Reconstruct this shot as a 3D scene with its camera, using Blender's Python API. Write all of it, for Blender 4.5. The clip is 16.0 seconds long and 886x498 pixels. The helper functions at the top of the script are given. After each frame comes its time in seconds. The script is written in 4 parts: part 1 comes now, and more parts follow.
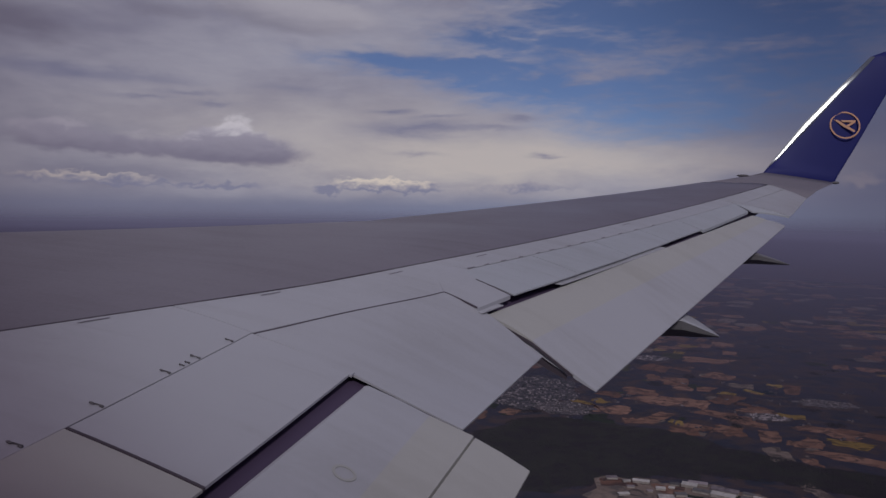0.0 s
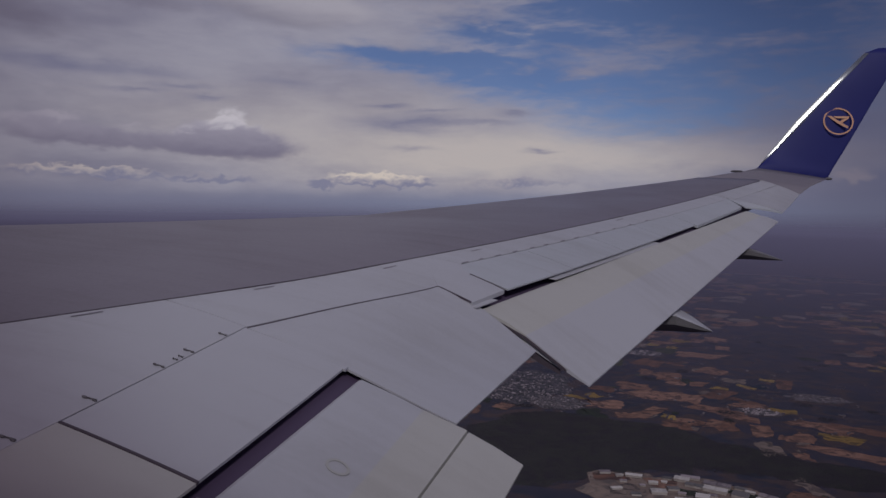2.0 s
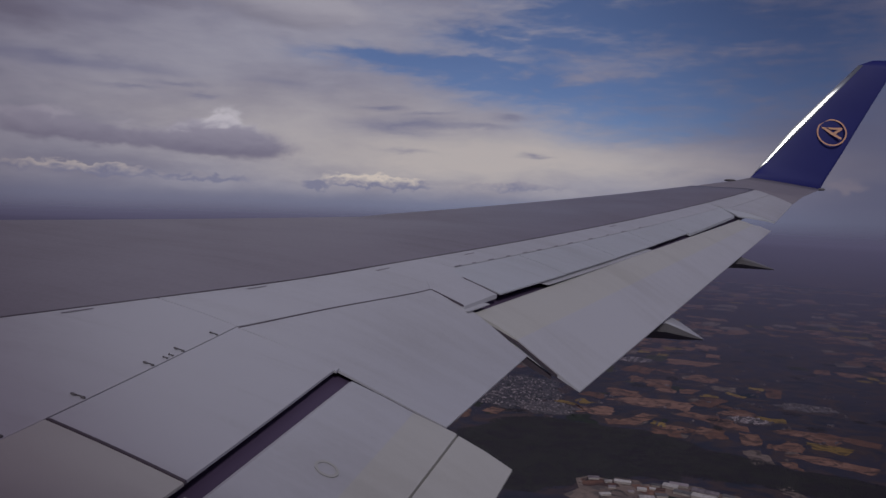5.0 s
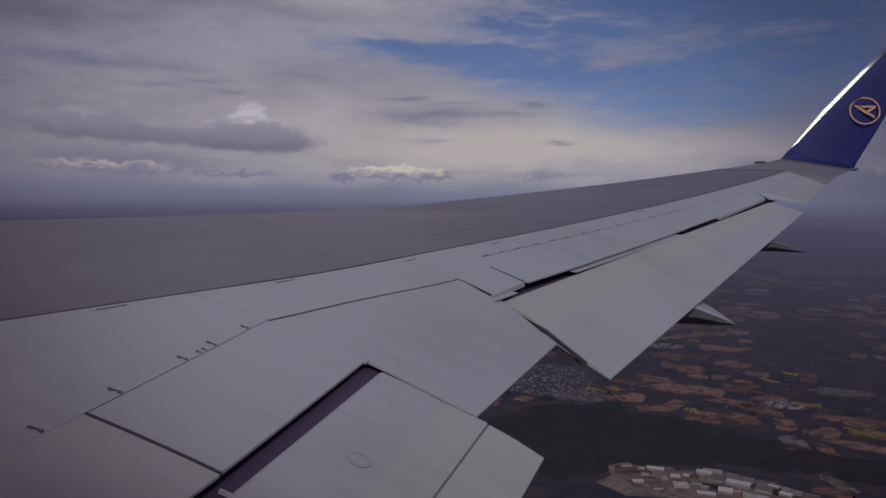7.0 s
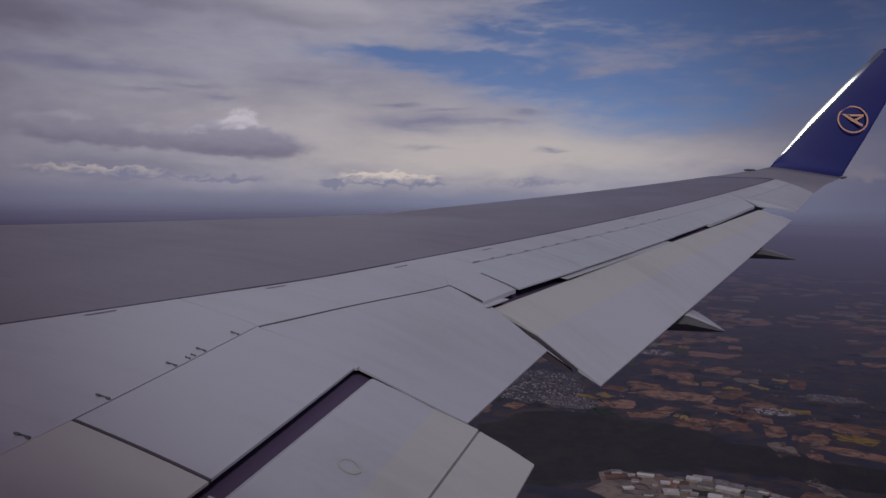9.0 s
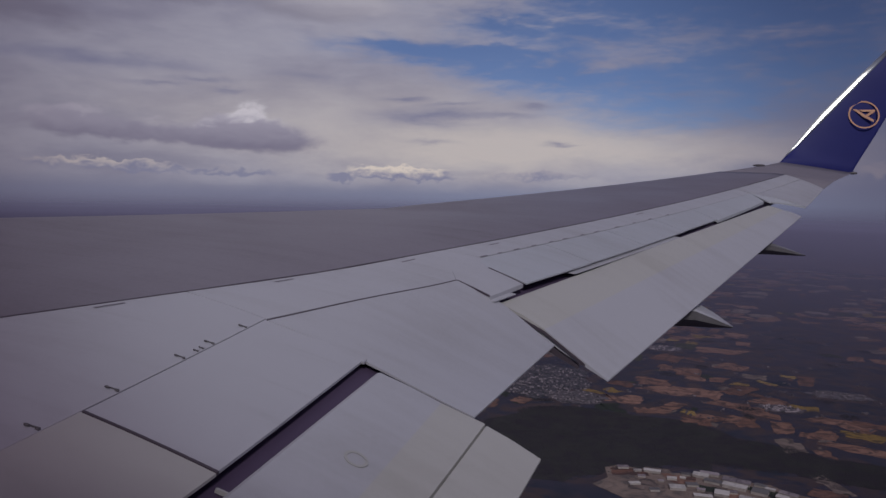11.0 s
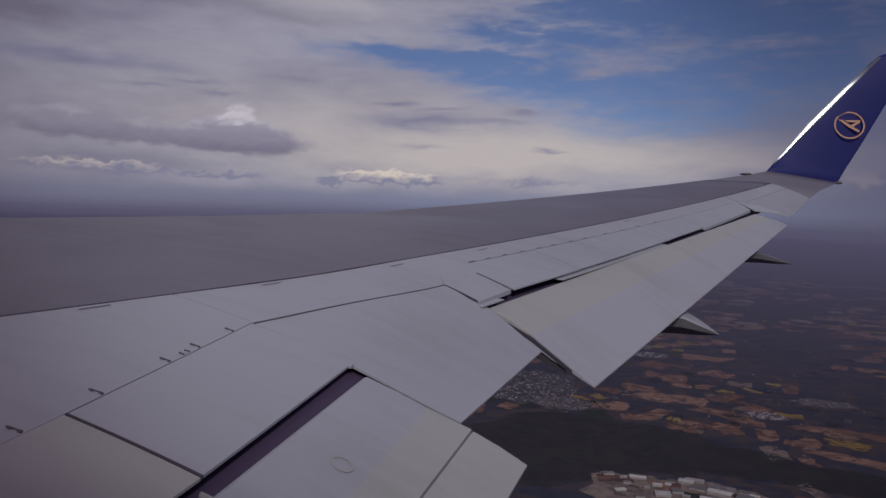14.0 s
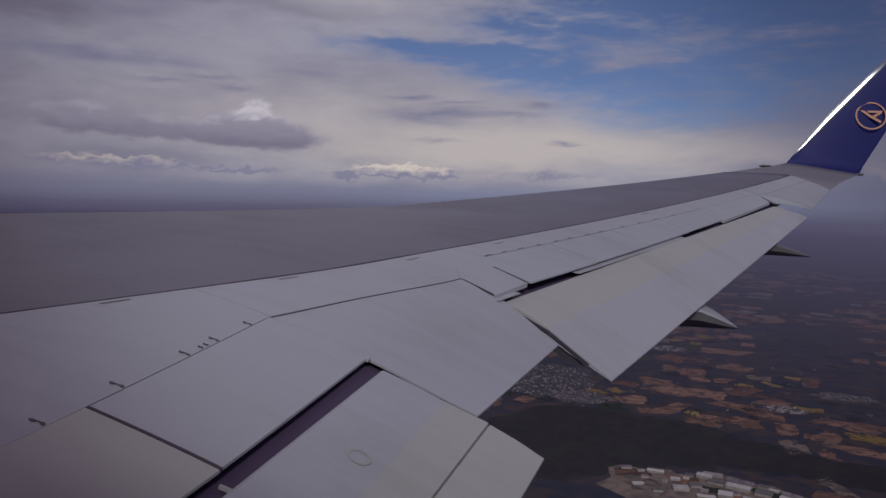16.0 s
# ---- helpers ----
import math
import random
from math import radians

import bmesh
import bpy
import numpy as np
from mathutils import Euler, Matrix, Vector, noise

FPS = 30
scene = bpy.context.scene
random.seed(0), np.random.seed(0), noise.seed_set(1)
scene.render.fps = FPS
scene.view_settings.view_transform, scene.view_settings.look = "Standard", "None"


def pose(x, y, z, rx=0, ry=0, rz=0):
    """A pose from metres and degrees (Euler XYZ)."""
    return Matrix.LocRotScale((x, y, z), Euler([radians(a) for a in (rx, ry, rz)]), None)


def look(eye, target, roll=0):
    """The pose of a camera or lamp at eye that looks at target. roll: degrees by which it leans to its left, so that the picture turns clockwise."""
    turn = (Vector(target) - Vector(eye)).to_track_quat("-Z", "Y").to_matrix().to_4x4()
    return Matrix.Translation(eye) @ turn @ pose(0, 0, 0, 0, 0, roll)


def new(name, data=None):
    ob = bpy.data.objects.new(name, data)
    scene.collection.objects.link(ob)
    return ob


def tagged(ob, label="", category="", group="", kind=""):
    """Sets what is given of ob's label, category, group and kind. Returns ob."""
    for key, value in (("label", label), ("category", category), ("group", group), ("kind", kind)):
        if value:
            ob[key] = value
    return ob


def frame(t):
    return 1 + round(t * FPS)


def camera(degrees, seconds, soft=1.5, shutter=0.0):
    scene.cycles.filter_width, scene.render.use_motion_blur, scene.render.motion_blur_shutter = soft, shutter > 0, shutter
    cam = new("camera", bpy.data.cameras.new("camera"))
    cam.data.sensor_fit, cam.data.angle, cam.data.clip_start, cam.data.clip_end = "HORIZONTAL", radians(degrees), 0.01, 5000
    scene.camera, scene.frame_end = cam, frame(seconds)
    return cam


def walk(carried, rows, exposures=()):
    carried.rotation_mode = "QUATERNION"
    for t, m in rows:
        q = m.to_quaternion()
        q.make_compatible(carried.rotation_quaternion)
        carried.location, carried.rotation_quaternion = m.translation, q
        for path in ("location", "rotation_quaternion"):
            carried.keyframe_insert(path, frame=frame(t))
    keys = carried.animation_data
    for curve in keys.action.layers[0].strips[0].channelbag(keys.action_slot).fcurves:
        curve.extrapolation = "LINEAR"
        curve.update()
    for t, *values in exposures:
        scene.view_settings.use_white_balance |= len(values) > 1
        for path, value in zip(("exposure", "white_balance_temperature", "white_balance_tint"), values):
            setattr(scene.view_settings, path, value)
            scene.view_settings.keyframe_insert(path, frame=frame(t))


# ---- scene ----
cam = camera(62.0, 16.0, soft=1.5)
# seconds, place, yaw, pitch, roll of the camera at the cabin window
PATH = [
    (0.0, 11.987, 2.300, 1.9175, 12.41, -3.18, -1.03),
    (0.5, 11.987, 2.300, 1.9175, 12.00, -3.39, -1.07),
    (1.0, 11.987, 2.300, 1.9175, 12.51, -3.44, -1.18),
    (1.5, 11.987, 2.300, 1.9175, 11.95, -3.56, -1.44),
    (2.0, 11.987, 2.300, 1.9175, 11.97, -3.59, -1.22),
    (2.5, 11.987, 2.300, 1.9175, 11.67, -3.04, -1.87),
    (3.0, 11.987, 2.300, 1.9175, 11.61, -2.98, -2.41),
    (3.5, 11.987, 2.300, 1.9175, 12.32, -3.70, -2.24),
    (4.0, 11.987, 2.300, 1.9175, 11.85, -3.14, -2.74),
    (4.2, 11.987, 2.300, 1.9175, 11.35, -3.21, -2.58),
    (6.3, 11.987, 2.300, 1.9175, 12.54, -3.52, -1.21),
    (6.5, 11.987, 2.300, 1.9175, 13.03, -4.05, -1.19),
    (7.0, 11.987, 2.300, 1.9175, 13.51, -4.17, -0.94),
    (7.5, 11.987, 2.300, 1.9175, 14.13, -4.83, -0.68),
    (8.0, 11.987, 2.300, 1.9175, 13.98, -4.86, -0.29),
    (8.5, 11.987, 2.300, 1.9175, 13.69, -4.09, -0.60),
    (9.0, 11.987, 2.300, 1.9175, 12.83, -3.67, -1.16),
    (9.2, 11.987, 2.300, 1.9175, 13.44, -3.90, -0.79),
    (11.3, 11.987, 2.300, 1.9175, 13.35, -4.14, -1.53),
    (11.5, 11.987, 2.300, 1.9175, 13.27, -3.91, -1.67),
    (12.0, 11.987, 2.300, 1.9175, 12.89, -3.95, -1.94),
    (12.5, 11.987, 2.300, 1.9175, 12.96, -3.82, -2.10),
    (13.0, 11.987, 2.300, 1.9175, 12.52, -3.74, -2.23),
    (13.5, 11.987, 2.300, 1.9175, 12.99, -3.70, -1.92),
    (14.0, 11.987, 2.300, 1.9175, 12.57, -3.71, -2.03),
    (14.5, 11.987, 2.300, 1.9175, 12.67, -3.81, -2.26),
    (15.0, 11.987, 2.300, 1.9175, 12.91, -3.84, -2.26),
    (15.5, 11.987, 2.300, 1.9175, 13.29, -3.90, -2.13),
    (16.0, 11.987, 2.300, 1.9175, 13.82, -4.24, -1.76),
]
walk(cam, [(t, pose(x, y, z, 90 + pitch, roll, yaw)) for t, x, y, z, yaw, pitch, roll in PATH],
     exposures=[(0.0, -0.13, 6090, 13.5), (7.0, -0.17, 6090, 13.5), (9.0, -0.07, 6090, 13.5), (13.0, -0.02, 6090, 13.5), (16.0, -0.05, 6090, 13.5)])


# ---- node arithmetic ----
class Num:
    """A float socket of a node tree with arithmetic."""

    def __init__(self, tree, socket):
        self.tree, self.socket = tree, socket

    def op(self, kind, *others):
        node = self.tree.nodes.new("ShaderNodeMath")
        node.operation = kind
        for i, o in enumerate((self, *others)):
            if isinstance(o, Num):
                self.tree.links.new(o.socket, node.inputs[i])
            else:
                node.inputs[i].default_value = o
        return Num(self.tree, node.outputs[0])

    def __add__(self, o): return self.op("ADD", o)
    def __sub__(self, o): return self.op("SUBTRACT", o)
    def __mul__(self, o): return self.op("MULTIPLY", o)
    def __truediv__(self, o): return self.op("DIVIDE", o)
    def exp(self): return self.op("EXPONENT")
    def clamp(self): return self.op("MAXIMUM", 0.0).op("MINIMUM", 1.0)

    def smooth(self, a, b):
        node = self.tree.nodes.new("ShaderNodeMapRange")
        node.interpolation_type = "SMOOTHSTEP"
        self.tree.links.new(self.socket, node.inputs[0])
        node.inputs[1].default_value, node.inputs[2].default_value = a, b
        return Num(self.tree, node.outputs[0])


def put(tree, value, socket):
    if isinstance(value, Num):
        tree.links.new(value.socket, socket)
    elif isinstance(value, bpy.types.NodeSocket):
        tree.links.new(value, socket)
    else:
        socket.default_value = value


def vec(tree, x, y, z):
    node = tree.nodes.new("ShaderNodeCombineXYZ")
    for i, v in enumerate((x, y, z)):
        put(tree, v, node.inputs[i])
    return node.outputs[0]


def grain(tree, vector, scale, detail=4.0, rough=0.55, warp=0.0):
    node = tree.nodes.new("ShaderNodeTexNoise")
    tree.links.new(vector, node.inputs["Vector"])
    node.inputs["Scale"].default_value, node.inputs["Detail"].default_value = scale, detail
    node.inputs["Roughness"].default_value, node.inputs["Distortion"].default_value = rough, warp
    return Num(tree, node.outputs[0])


def blend(tree, factor, a, b):
    node = tree.nodes.new("ShaderNodeMix")
    node.data_type = "RGBA"
    put(tree, factor, node.inputs[0])
    for value, socket in ((a, node.inputs[6]), (b, node.inputs[7])):
        put(tree, (*value, 1.0) if isinstance(value, tuple) else value, socket)
    return node.outputs[2]


def split(tree, vector):
    node = tree.nodes.new("ShaderNodeSeparateXYZ")
    tree.links.new(vector, node.inputs[0])
    return [Num(tree, s) for s in node.outputs]


# ---- world: broken cloud over a hazy plain ----
SUN_EL, SUN_AZ = 40.0, 160.0          # degrees; azimuth from +y towards +x

world = bpy.data.worlds.new("sky")
scene.world = world
world.use_nodes = True
wt = world.node_tree
wt.nodes.clear()
sky = wt.nodes.new("ShaderNodeTexSky")
sky.sky_type, sky.sun_disc = "NISHITA", False
sky.sun_elevation, sky.sun_rotation = radians(SUN_EL), radians(SUN_AZ)
sky.altitude = 2500
coord = wt.nodes.new("ShaderNodeTexCoord").outputs["Generated"]
dx, dy, dz = split(wt, coord)
az = dx.op("ARCTAN2", dy) * 57.2958
el = dz.op("ARCSINE") * 57.2958
rise = el - 1.0


def drift(sa, se, seed, detail=6.0, rough=0.55):
    """Cloud noise about zero, with its own stretch along and across the horizon."""
    return grain(wt, vec(wt, az * sa, rise * se, seed), 1.0, detail, rough, 0.3) - 0.5


# torn edges: the places of all high cloud are shaken at three scales
broad_a, broad_e = drift(0.06, 0.15, 3.0, 3.0), drift(0.06, 0.17, 7.5, 3.0)
torn_a, torn_e = drift(0.20, 0.55, 11.0, 7.0, 0.62), drift(0.17, 0.62, 15.0, 7.0, 0.62)
high_a = az + broad_a * 5.0 + torn_a * 6.0
high_e = rise + broad_e * 1.4 + torn_e * 2.6
puff_a = az + torn_a * 3.0
puff_e = rise + torn_e * 1.7


def blob(a0, e0, sa, se, tilt=0.0, a=high_a, e=high_e):
    """A soft patch of sky round azimuth a0 and elevation e0 (degrees)."""
    da = a - a0
    de = (e - e0) - da * tilt
    return ((da / sa).op("POWER", 2.0) * -1.0 - (de / se).op("POWER", 2.0)).exp()


def total(patches, **where):
    parts = [blob(*p[:-1], **where) * p[-1] for p in patches]
    out = parts[0]
    for p in parts[1:]:
        out = out + p
    return out


scale = wt.nodes.new("ShaderNodeVectorMath")
scale.operation = "MULTIPLY"
wt.links.new(sky.outputs[0], scale.inputs[0])
scale.inputs[1].default_value = (0.0360, 0.0392, 0.0500)
# high veil with blue gaps
gap = total(((-14.0, 9.7, 6.5, 0.75, 0.0, 0.9), (-6.5, 8.4, 7.5, 1.7, -0.10, 1.05), (3.0, 13.4, 11.0, 2.0, -0.06, 1.05), (-7.0, 11.4, 6.5, 1.1, -0.1, 0.75), (-3.0, 12.0, 8.0, 1.3, -0.05, 0.45),
             (7.0, 8.0, 9.0, 3.2, 0.0, 0.80), (13.0, 11.0, 7.0, 3.5, 0.0, 0.65), (-20.0, 10.0, 4.0, 0.5, 0.0, 0.35), (-1.0, 17.5, 9.0, 2.0, 0.0, 0.6), (3.0, 5.2, 7.0, 1.2, 0.0, 0.45)))
wisp = total(((-8.0, 10.6, 3.6, 0.42, 0.0, 0.45), (2.5, 9.7, 4.2, 0.70, 0.03, 0.38), (-2.0, 8.9, 3.2, 0.30, 0.0, 0.3), (1.0, 12.0, 9.0, 0.50, -0.11, 0.36), (10.0, 10.9, 5.0, 0.8, -0.05, 0.45)))
threads = drift(0.30, 1.25, 21.0, 8.0, 0.66)
cover = ((gap * -1.05 + 1.02) + wisp * 0.75 + (threads * 2.7 + torn_e * 1.1) * (gap * 0.75 + 0.12)).smooth(-0.16, 1.06) * 0.88 + 0.10
tone = drift(0.075, 0.23, 31.0, 6.0, 0.58) * 1.05 + torn_a * 0.35 + torn_e * 0.25
veil_colour = blend(wt, (tone + 0.5).smooth(0.18, 0.82), (0.218, 0.206, 0.260), (0.358, 0.342, 0.378))
veil_colour = blend(wt, (az + rise * 0.5).smooth(-2.0, 20.0) * 0.80, veil_colour, (0.150, 0.168, 0.262))
veil_colour = blend(wt, wisp.clamp() * 0.55, veil_colour, (0.285, 0.285, 0.370))
warm = (total(((-11.0, 2.6, 15.0, 2.0, 0.02, 1.15), (-29.0, 4.6, 11.0, 2.4, 0.0, 0.40), (6.0, 2.8, 11.0, 1.3, 0.0, 0.45), (-17.0, 5.8, 9.0, 1.8, 0.0, 0.35)))
        * (tone * 0.8 + 0.9)).clamp()
veil_colour = blend(wt, warm, veil_colour, (0.505, 0.448, 0.405))
colour = blend(wt, cover, scale.outputs[0], veil_colour)
# the bright soft puffs high up, shaded below
puff = (total(((-22.0, 12.9, 5.0, 1.3, 0.0, 1.2), (-27.0, 13.6, 4.0, 1.4, 0.0, 0.9)), a=puff_a, e=puff_e) + torn_a * 0.5 - 0.28).smooth(0.0, 0.60)
colour = blend(wt, puff * 0.85, colour, blend(wt, (puff_e - 12.6 + (puff_a + 24.0) * 0.16).smooth(-1.1, 1.2), (0.222, 0.208, 0.250), (0.385, 0.360, 0.385)))
# darker rolls, streaks, dashes and ripples of lower stratus
roll = (total(((-43.0, 10.8, 4.5, 1.5, 0.0, 0.9), (-33.0, 12.6, 5.0, 0.8, 0.0, 0.5)), a=puff_a, e=puff_e) + torn_e * 0.8).smooth(0.15, 0.9)
colour = blend(wt, roll * 0.75, colour, (0.150, 0.135, 0.180))
streak = total(((-39.0, 7.9, 7.0, 0.42, -0.01, 0.85), (-31.5, 6.9, 2.2, 0.16, 0.0, 0.6), (-34.5, 6.5, 2.0, 0.14, 0.03, 0.6), (-29.5, 6.3, 1.2, 0.14, 0.0, 0.7), (-24.0, 7.6, 2.6, 0.30, 0.0, 0.5),
                (-16.8, 6.2, 1.8, 0.20, 0.0, 0.9), (-15.0, 5.0, 4.2, 0.55, 0.04, 0.85), (-6.8, 5.9, 1.3, 0.20, -0.05, 0.7), (-9.0, 5.2, 3.0, 0.22, 0.03, 0.55), (-13.2, 5.9, 2.0, 0.14, 0.1, 0.6),
                (-4.5, 3.1, 1.1, 0.14, 0.0, 0.8), (-14.5, 3.1, 1.8, 0.14, 0.0, 0.5)), a=puff_a, e=puff_e) * (threads * 1.6 + 1.0)
colour = blend(wt, streak.clamp() * 0.85, colour, (0.182, 0.183, 0.262))

# heaped clouds: dark flat-based bodies with lit crowns
lump_a, lump_e = drift(0.55, 0.85, 41.0, 8.0, 0.60), drift(0.48, 0.95, 47.0, 8.0, 0.60)
heap_a, heap_e = az + lump_a * 2.6, rise + lump_e * 1.7
body = total(((-27.3, 2.8, 4.6, 1.05, -0.02, 1.25), (-29.0, 4.0, 3.0, 1.0, 0.0, 0.9), (-36.5, 3.0, 6.5, 0.75, 0.0, 0.9), (-40.5, 3.8, 3.5, 0.9, 0.0, 0.9)), a=heap_a, e=heap_e)
body = body.smooth(0.30, 0.90) * (rise + lump_e * 0.25).smooth(1.45, 2.35)
crown = total(((-29.2, 4.5, 1.9, 0.50, 0.25, 1.15), (-28.0, 4.9, 1.1, 0.80, 0.0, 0.8), (-26.2, 4.2, 1.5, 0.45, -0.15, 0.75), (-31.3, 4.0, 1.3, 0.35, 0.12, 0.7)), a=heap_a, e=heap_e)
edge = total(((-39.3, 4.4, 2.2, 0.42, 0.05, 0.8), (-42.6, 4.3, 1.3, 0.6, 0.0, 0.5), (-34.8, 4.0, 1.4, 0.35, 0.0, 0.6)), a=heap_a, e=heap_e)
heap_colour = blend(wt, (heap_e - 2.1).smooth(-0.3, 2.2), (0.168, 0.152, 0.205), (0.305, 0.282, 0.330))
colour = blend(wt, body * 0.92, colour, heap_colour)
colour = blend(wt, (edge.smooth(0.30, 0.80) * 0.55), colour, (0.420, 0.385, 0.420))
colour = blend(wt, crown.smooth(0.22, 1.15) * 0.92, colour, blend(wt, (lump_e * 2.6 + lump_a * 1.5 + heap_e - 4.6).smooth(-1.0, 0.8), (0.35, 0.325, 0.365), (0.57, 0.53, 0.54)))

# the far row of small heaps over the horizon, lit from above
row_a, row_e = az + lump_a * 1.4, rise + drift(0.95, 1.6, 53.0, 6.0, 0.52) * 1.7
bank = total(((-40.0, 0.75, 4.2, 0.40, 0.0, 0.9), (-36.0, 0.65, 3.0, 0.35, 0.0, 0.75), (-29.5, 0.35, 4.2, 0.36, 0.0, 0.8), (-18.2, 0.72, 2.8, 0.52, 0.0, 1.15), (-14.6, 0.50, 1.9, 0.42, 0.0, 1.0), (-21.4, 0.15, 0.9, 0.36, 0.0, 0.9),
              (-6.0, 0.75, 5.0, 0.50, 0.0, 0.75), (17.0, 1.4, 1.6, 0.7, 0.0, 0.8)), a=row_a, e=row_e)
bank = (bank + lump_e * 0.5).smooth(0.30, 0.72)
bank_lit = ((row_e - 0.55 + lump_a * 1.2).smooth(-0.25, 0.55)) * (blob(-17.0, 0.6, 8.0, 9.0, 0.0, az, rise) * 0.95 + blob(-38.0, 0.6, 9.0, 9.0, 0.0, az, rise) * 0.45 + 0.18)
colour = blend(wt, bank * 0.90, colour, blend(wt, bank_lit.clamp(), (0.215, 0.215, 0.290), (0.66, 0.57, 0.47)))
# haze: a blue-grey band that deepens towards the ground
haze_n = grain(wt, vec(wt, az * 0.05, el * 0.9, 6.0), 1.0, 4.0, 0.5)
low = blend(wt, (el + haze_n * 1.2).smooth(-2.4, 1.2), (0.110, 0.113, 0.172), (0.200, 0.216, 0.296))
low = blend(wt, (az * -1.0).smooth(2.0, 34.0) * 0.75 * (el * -1.0).smooth(5.0, 0.0), low, (0.178, 0.172, 0.228))
low = blend(wt, (el * -1.0).smooth(1.0, 9.0), low, (0.060, 0.058, 0.098))
low = blend(wt, (el * -1.0).smooth(8.0, 24.0), low, (0.030, 0.027, 0.042))
colour = blend(wt, (el + haze_n * 0.7 + lump_e * 0.5).smooth(1.75, 0.2), colour, low)
# a vignette painted into the sky: darker towards both ends of the view
end_dimming = ((az * -1.0).smooth(22.0, 48.0) * 0.36 * el.smooth(-1.5, 2.5) + (az + el * 0.4).smooth(1.0, 21.0) * 0.72).clamp()
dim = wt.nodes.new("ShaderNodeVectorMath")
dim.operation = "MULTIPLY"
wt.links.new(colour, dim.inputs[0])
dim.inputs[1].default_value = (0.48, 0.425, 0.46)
colour = blend(wt, end_dimming, colour, dim.outputs[0])
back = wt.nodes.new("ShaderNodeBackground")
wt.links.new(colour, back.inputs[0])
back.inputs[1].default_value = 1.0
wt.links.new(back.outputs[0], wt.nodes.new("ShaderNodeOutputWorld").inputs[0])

sun_data = bpy.data.lights.new("sun", "SUN")
sun_data.energy, sun_data.angle, sun_data.color = 1.15, radians(10), (1.0, 0.95, 0.88)
sun = new("sun", sun_data)
ce = math.cos(radians(SUN_EL))
sun_way = Vector((ce * math.sin(radians(SUN_AZ)), ce * math.cos(radians(SUN_AZ)), math.sin(radians(SUN_EL))))
sun.matrix_world = look(sun_way * 60, (0, 0, 0))


# ---- materials ----
def paint(name, base, rough=0.38, metal=0.0, dirt=0.25, bump=0.02, coat=0.0, tint=(0.55, 0.52, 0.47), gloss=0.5):
    """Aircraft paint: fine orange peel, streamwise grime and broad fading."""
    m = bpy.data.materials.new(name)
    m.use_nodes = True
    t = m.node_tree
    bsdf = t.nodes["Principled BSDF"]
    geo = t.nodes.new("ShaderNodeNewGeometry").outputs["Position"]
    x, y, z = split(t, geo)
    streaks = grain(t, vec(t, x * 0.7, y * 6.0, z), 1.0, 5.0, 0.6, 0.3)
    broad = grain(t, vec(t, x, y, z), 0.55, 4.0, 0.5, 0.6)
    speck = grain(t, vec(t, x, y, z), 26.0, 3.0, 0.6)
    rnd = t.nodes.new("ShaderNodeObjectInfo")
    amount = (streaks * 0.9 + broad * 0.8 + speck * 0.25).smooth(0.78, 1.45) * dirt
    dark = tuple(c * k for c, k in zip(base, tint))
    c = blend(t, amount, base, dark)
    c = blend(t, Num(t, rnd.outputs["Random"]) * 0.12, c, tuple(v * 0.8 for v in base))
    t.links.new(c, bsdf.inputs["Base Color"])
    put(t, (broad * 0.16 + speck * 0.10) + (rough - 0.13), bsdf.inputs["Roughness"])
    bsdf.inputs["Metallic"].default_value = metal
    bsdf.inputs["Coat Weight"].default_value = coat
    bsdf.inputs["Specular IOR Level"].default_value = gloss
    b = t.nodes.new("ShaderNodeBump")
    b.inputs["Strength"].default_value, b.inputs["Distance"].default_value = bump, 0.02
    put(t, speck * 0.3 + broad, b.inputs["Height"])
    t.links.new(b.outputs[0], bsdf.inputs["Normal"])
    return m


def soil(name, a, b, scale, blotch=None, patch=0.08, rough=0.95):
    """Land seen from high up: two tones at two scales and broken patches of a third."""
    m = bpy.data.materials.new(name)
    m.use_nodes = True
    t = m.node_tree
    bsdf = t.nodes["Principled BSDF"]
    x, y, z = split(t, t.nodes.new("ShaderNodeNewGeometry").outputs["Position"])
    n1 = grain(t, vec(t, x, y, 0.0), scale, 6.0, 0.62, 0.6)
    n2 = grain(t, vec(t, x, y, 0.0), scale * 9.0, 4.0, 0.6)
    rnd = Num(t, t.nodes.new("ShaderNodeObjectInfo").outputs["Random"])
    isl = Num(t, t.nodes.new("ShaderNodeNewGeometry").outputs["Random Per Island"])
    f = (n1 * 0.8 + n2 * 0.45 + (rnd - 0.5) * 0.45 + (isl - 0.5) * 0.4).smooth(0.35, 0.95)
    c = blend(t, f, a, b)
    if blotch:
        n3 = grain(t, vec(t, x * 0.8, y, 3.0), patch, 8.0, 0.68, 1.0)
        c = blend(t, n3.smooth(0.43, 0.62) * 0.88, c, blotch)
    t.links.new(c, bsdf.inputs["Base Color"])
    bsdf.inputs["Roughness"].default_value = rough
    bsdf.inputs["Specular IOR Level"].default_value = 0.1
    return m


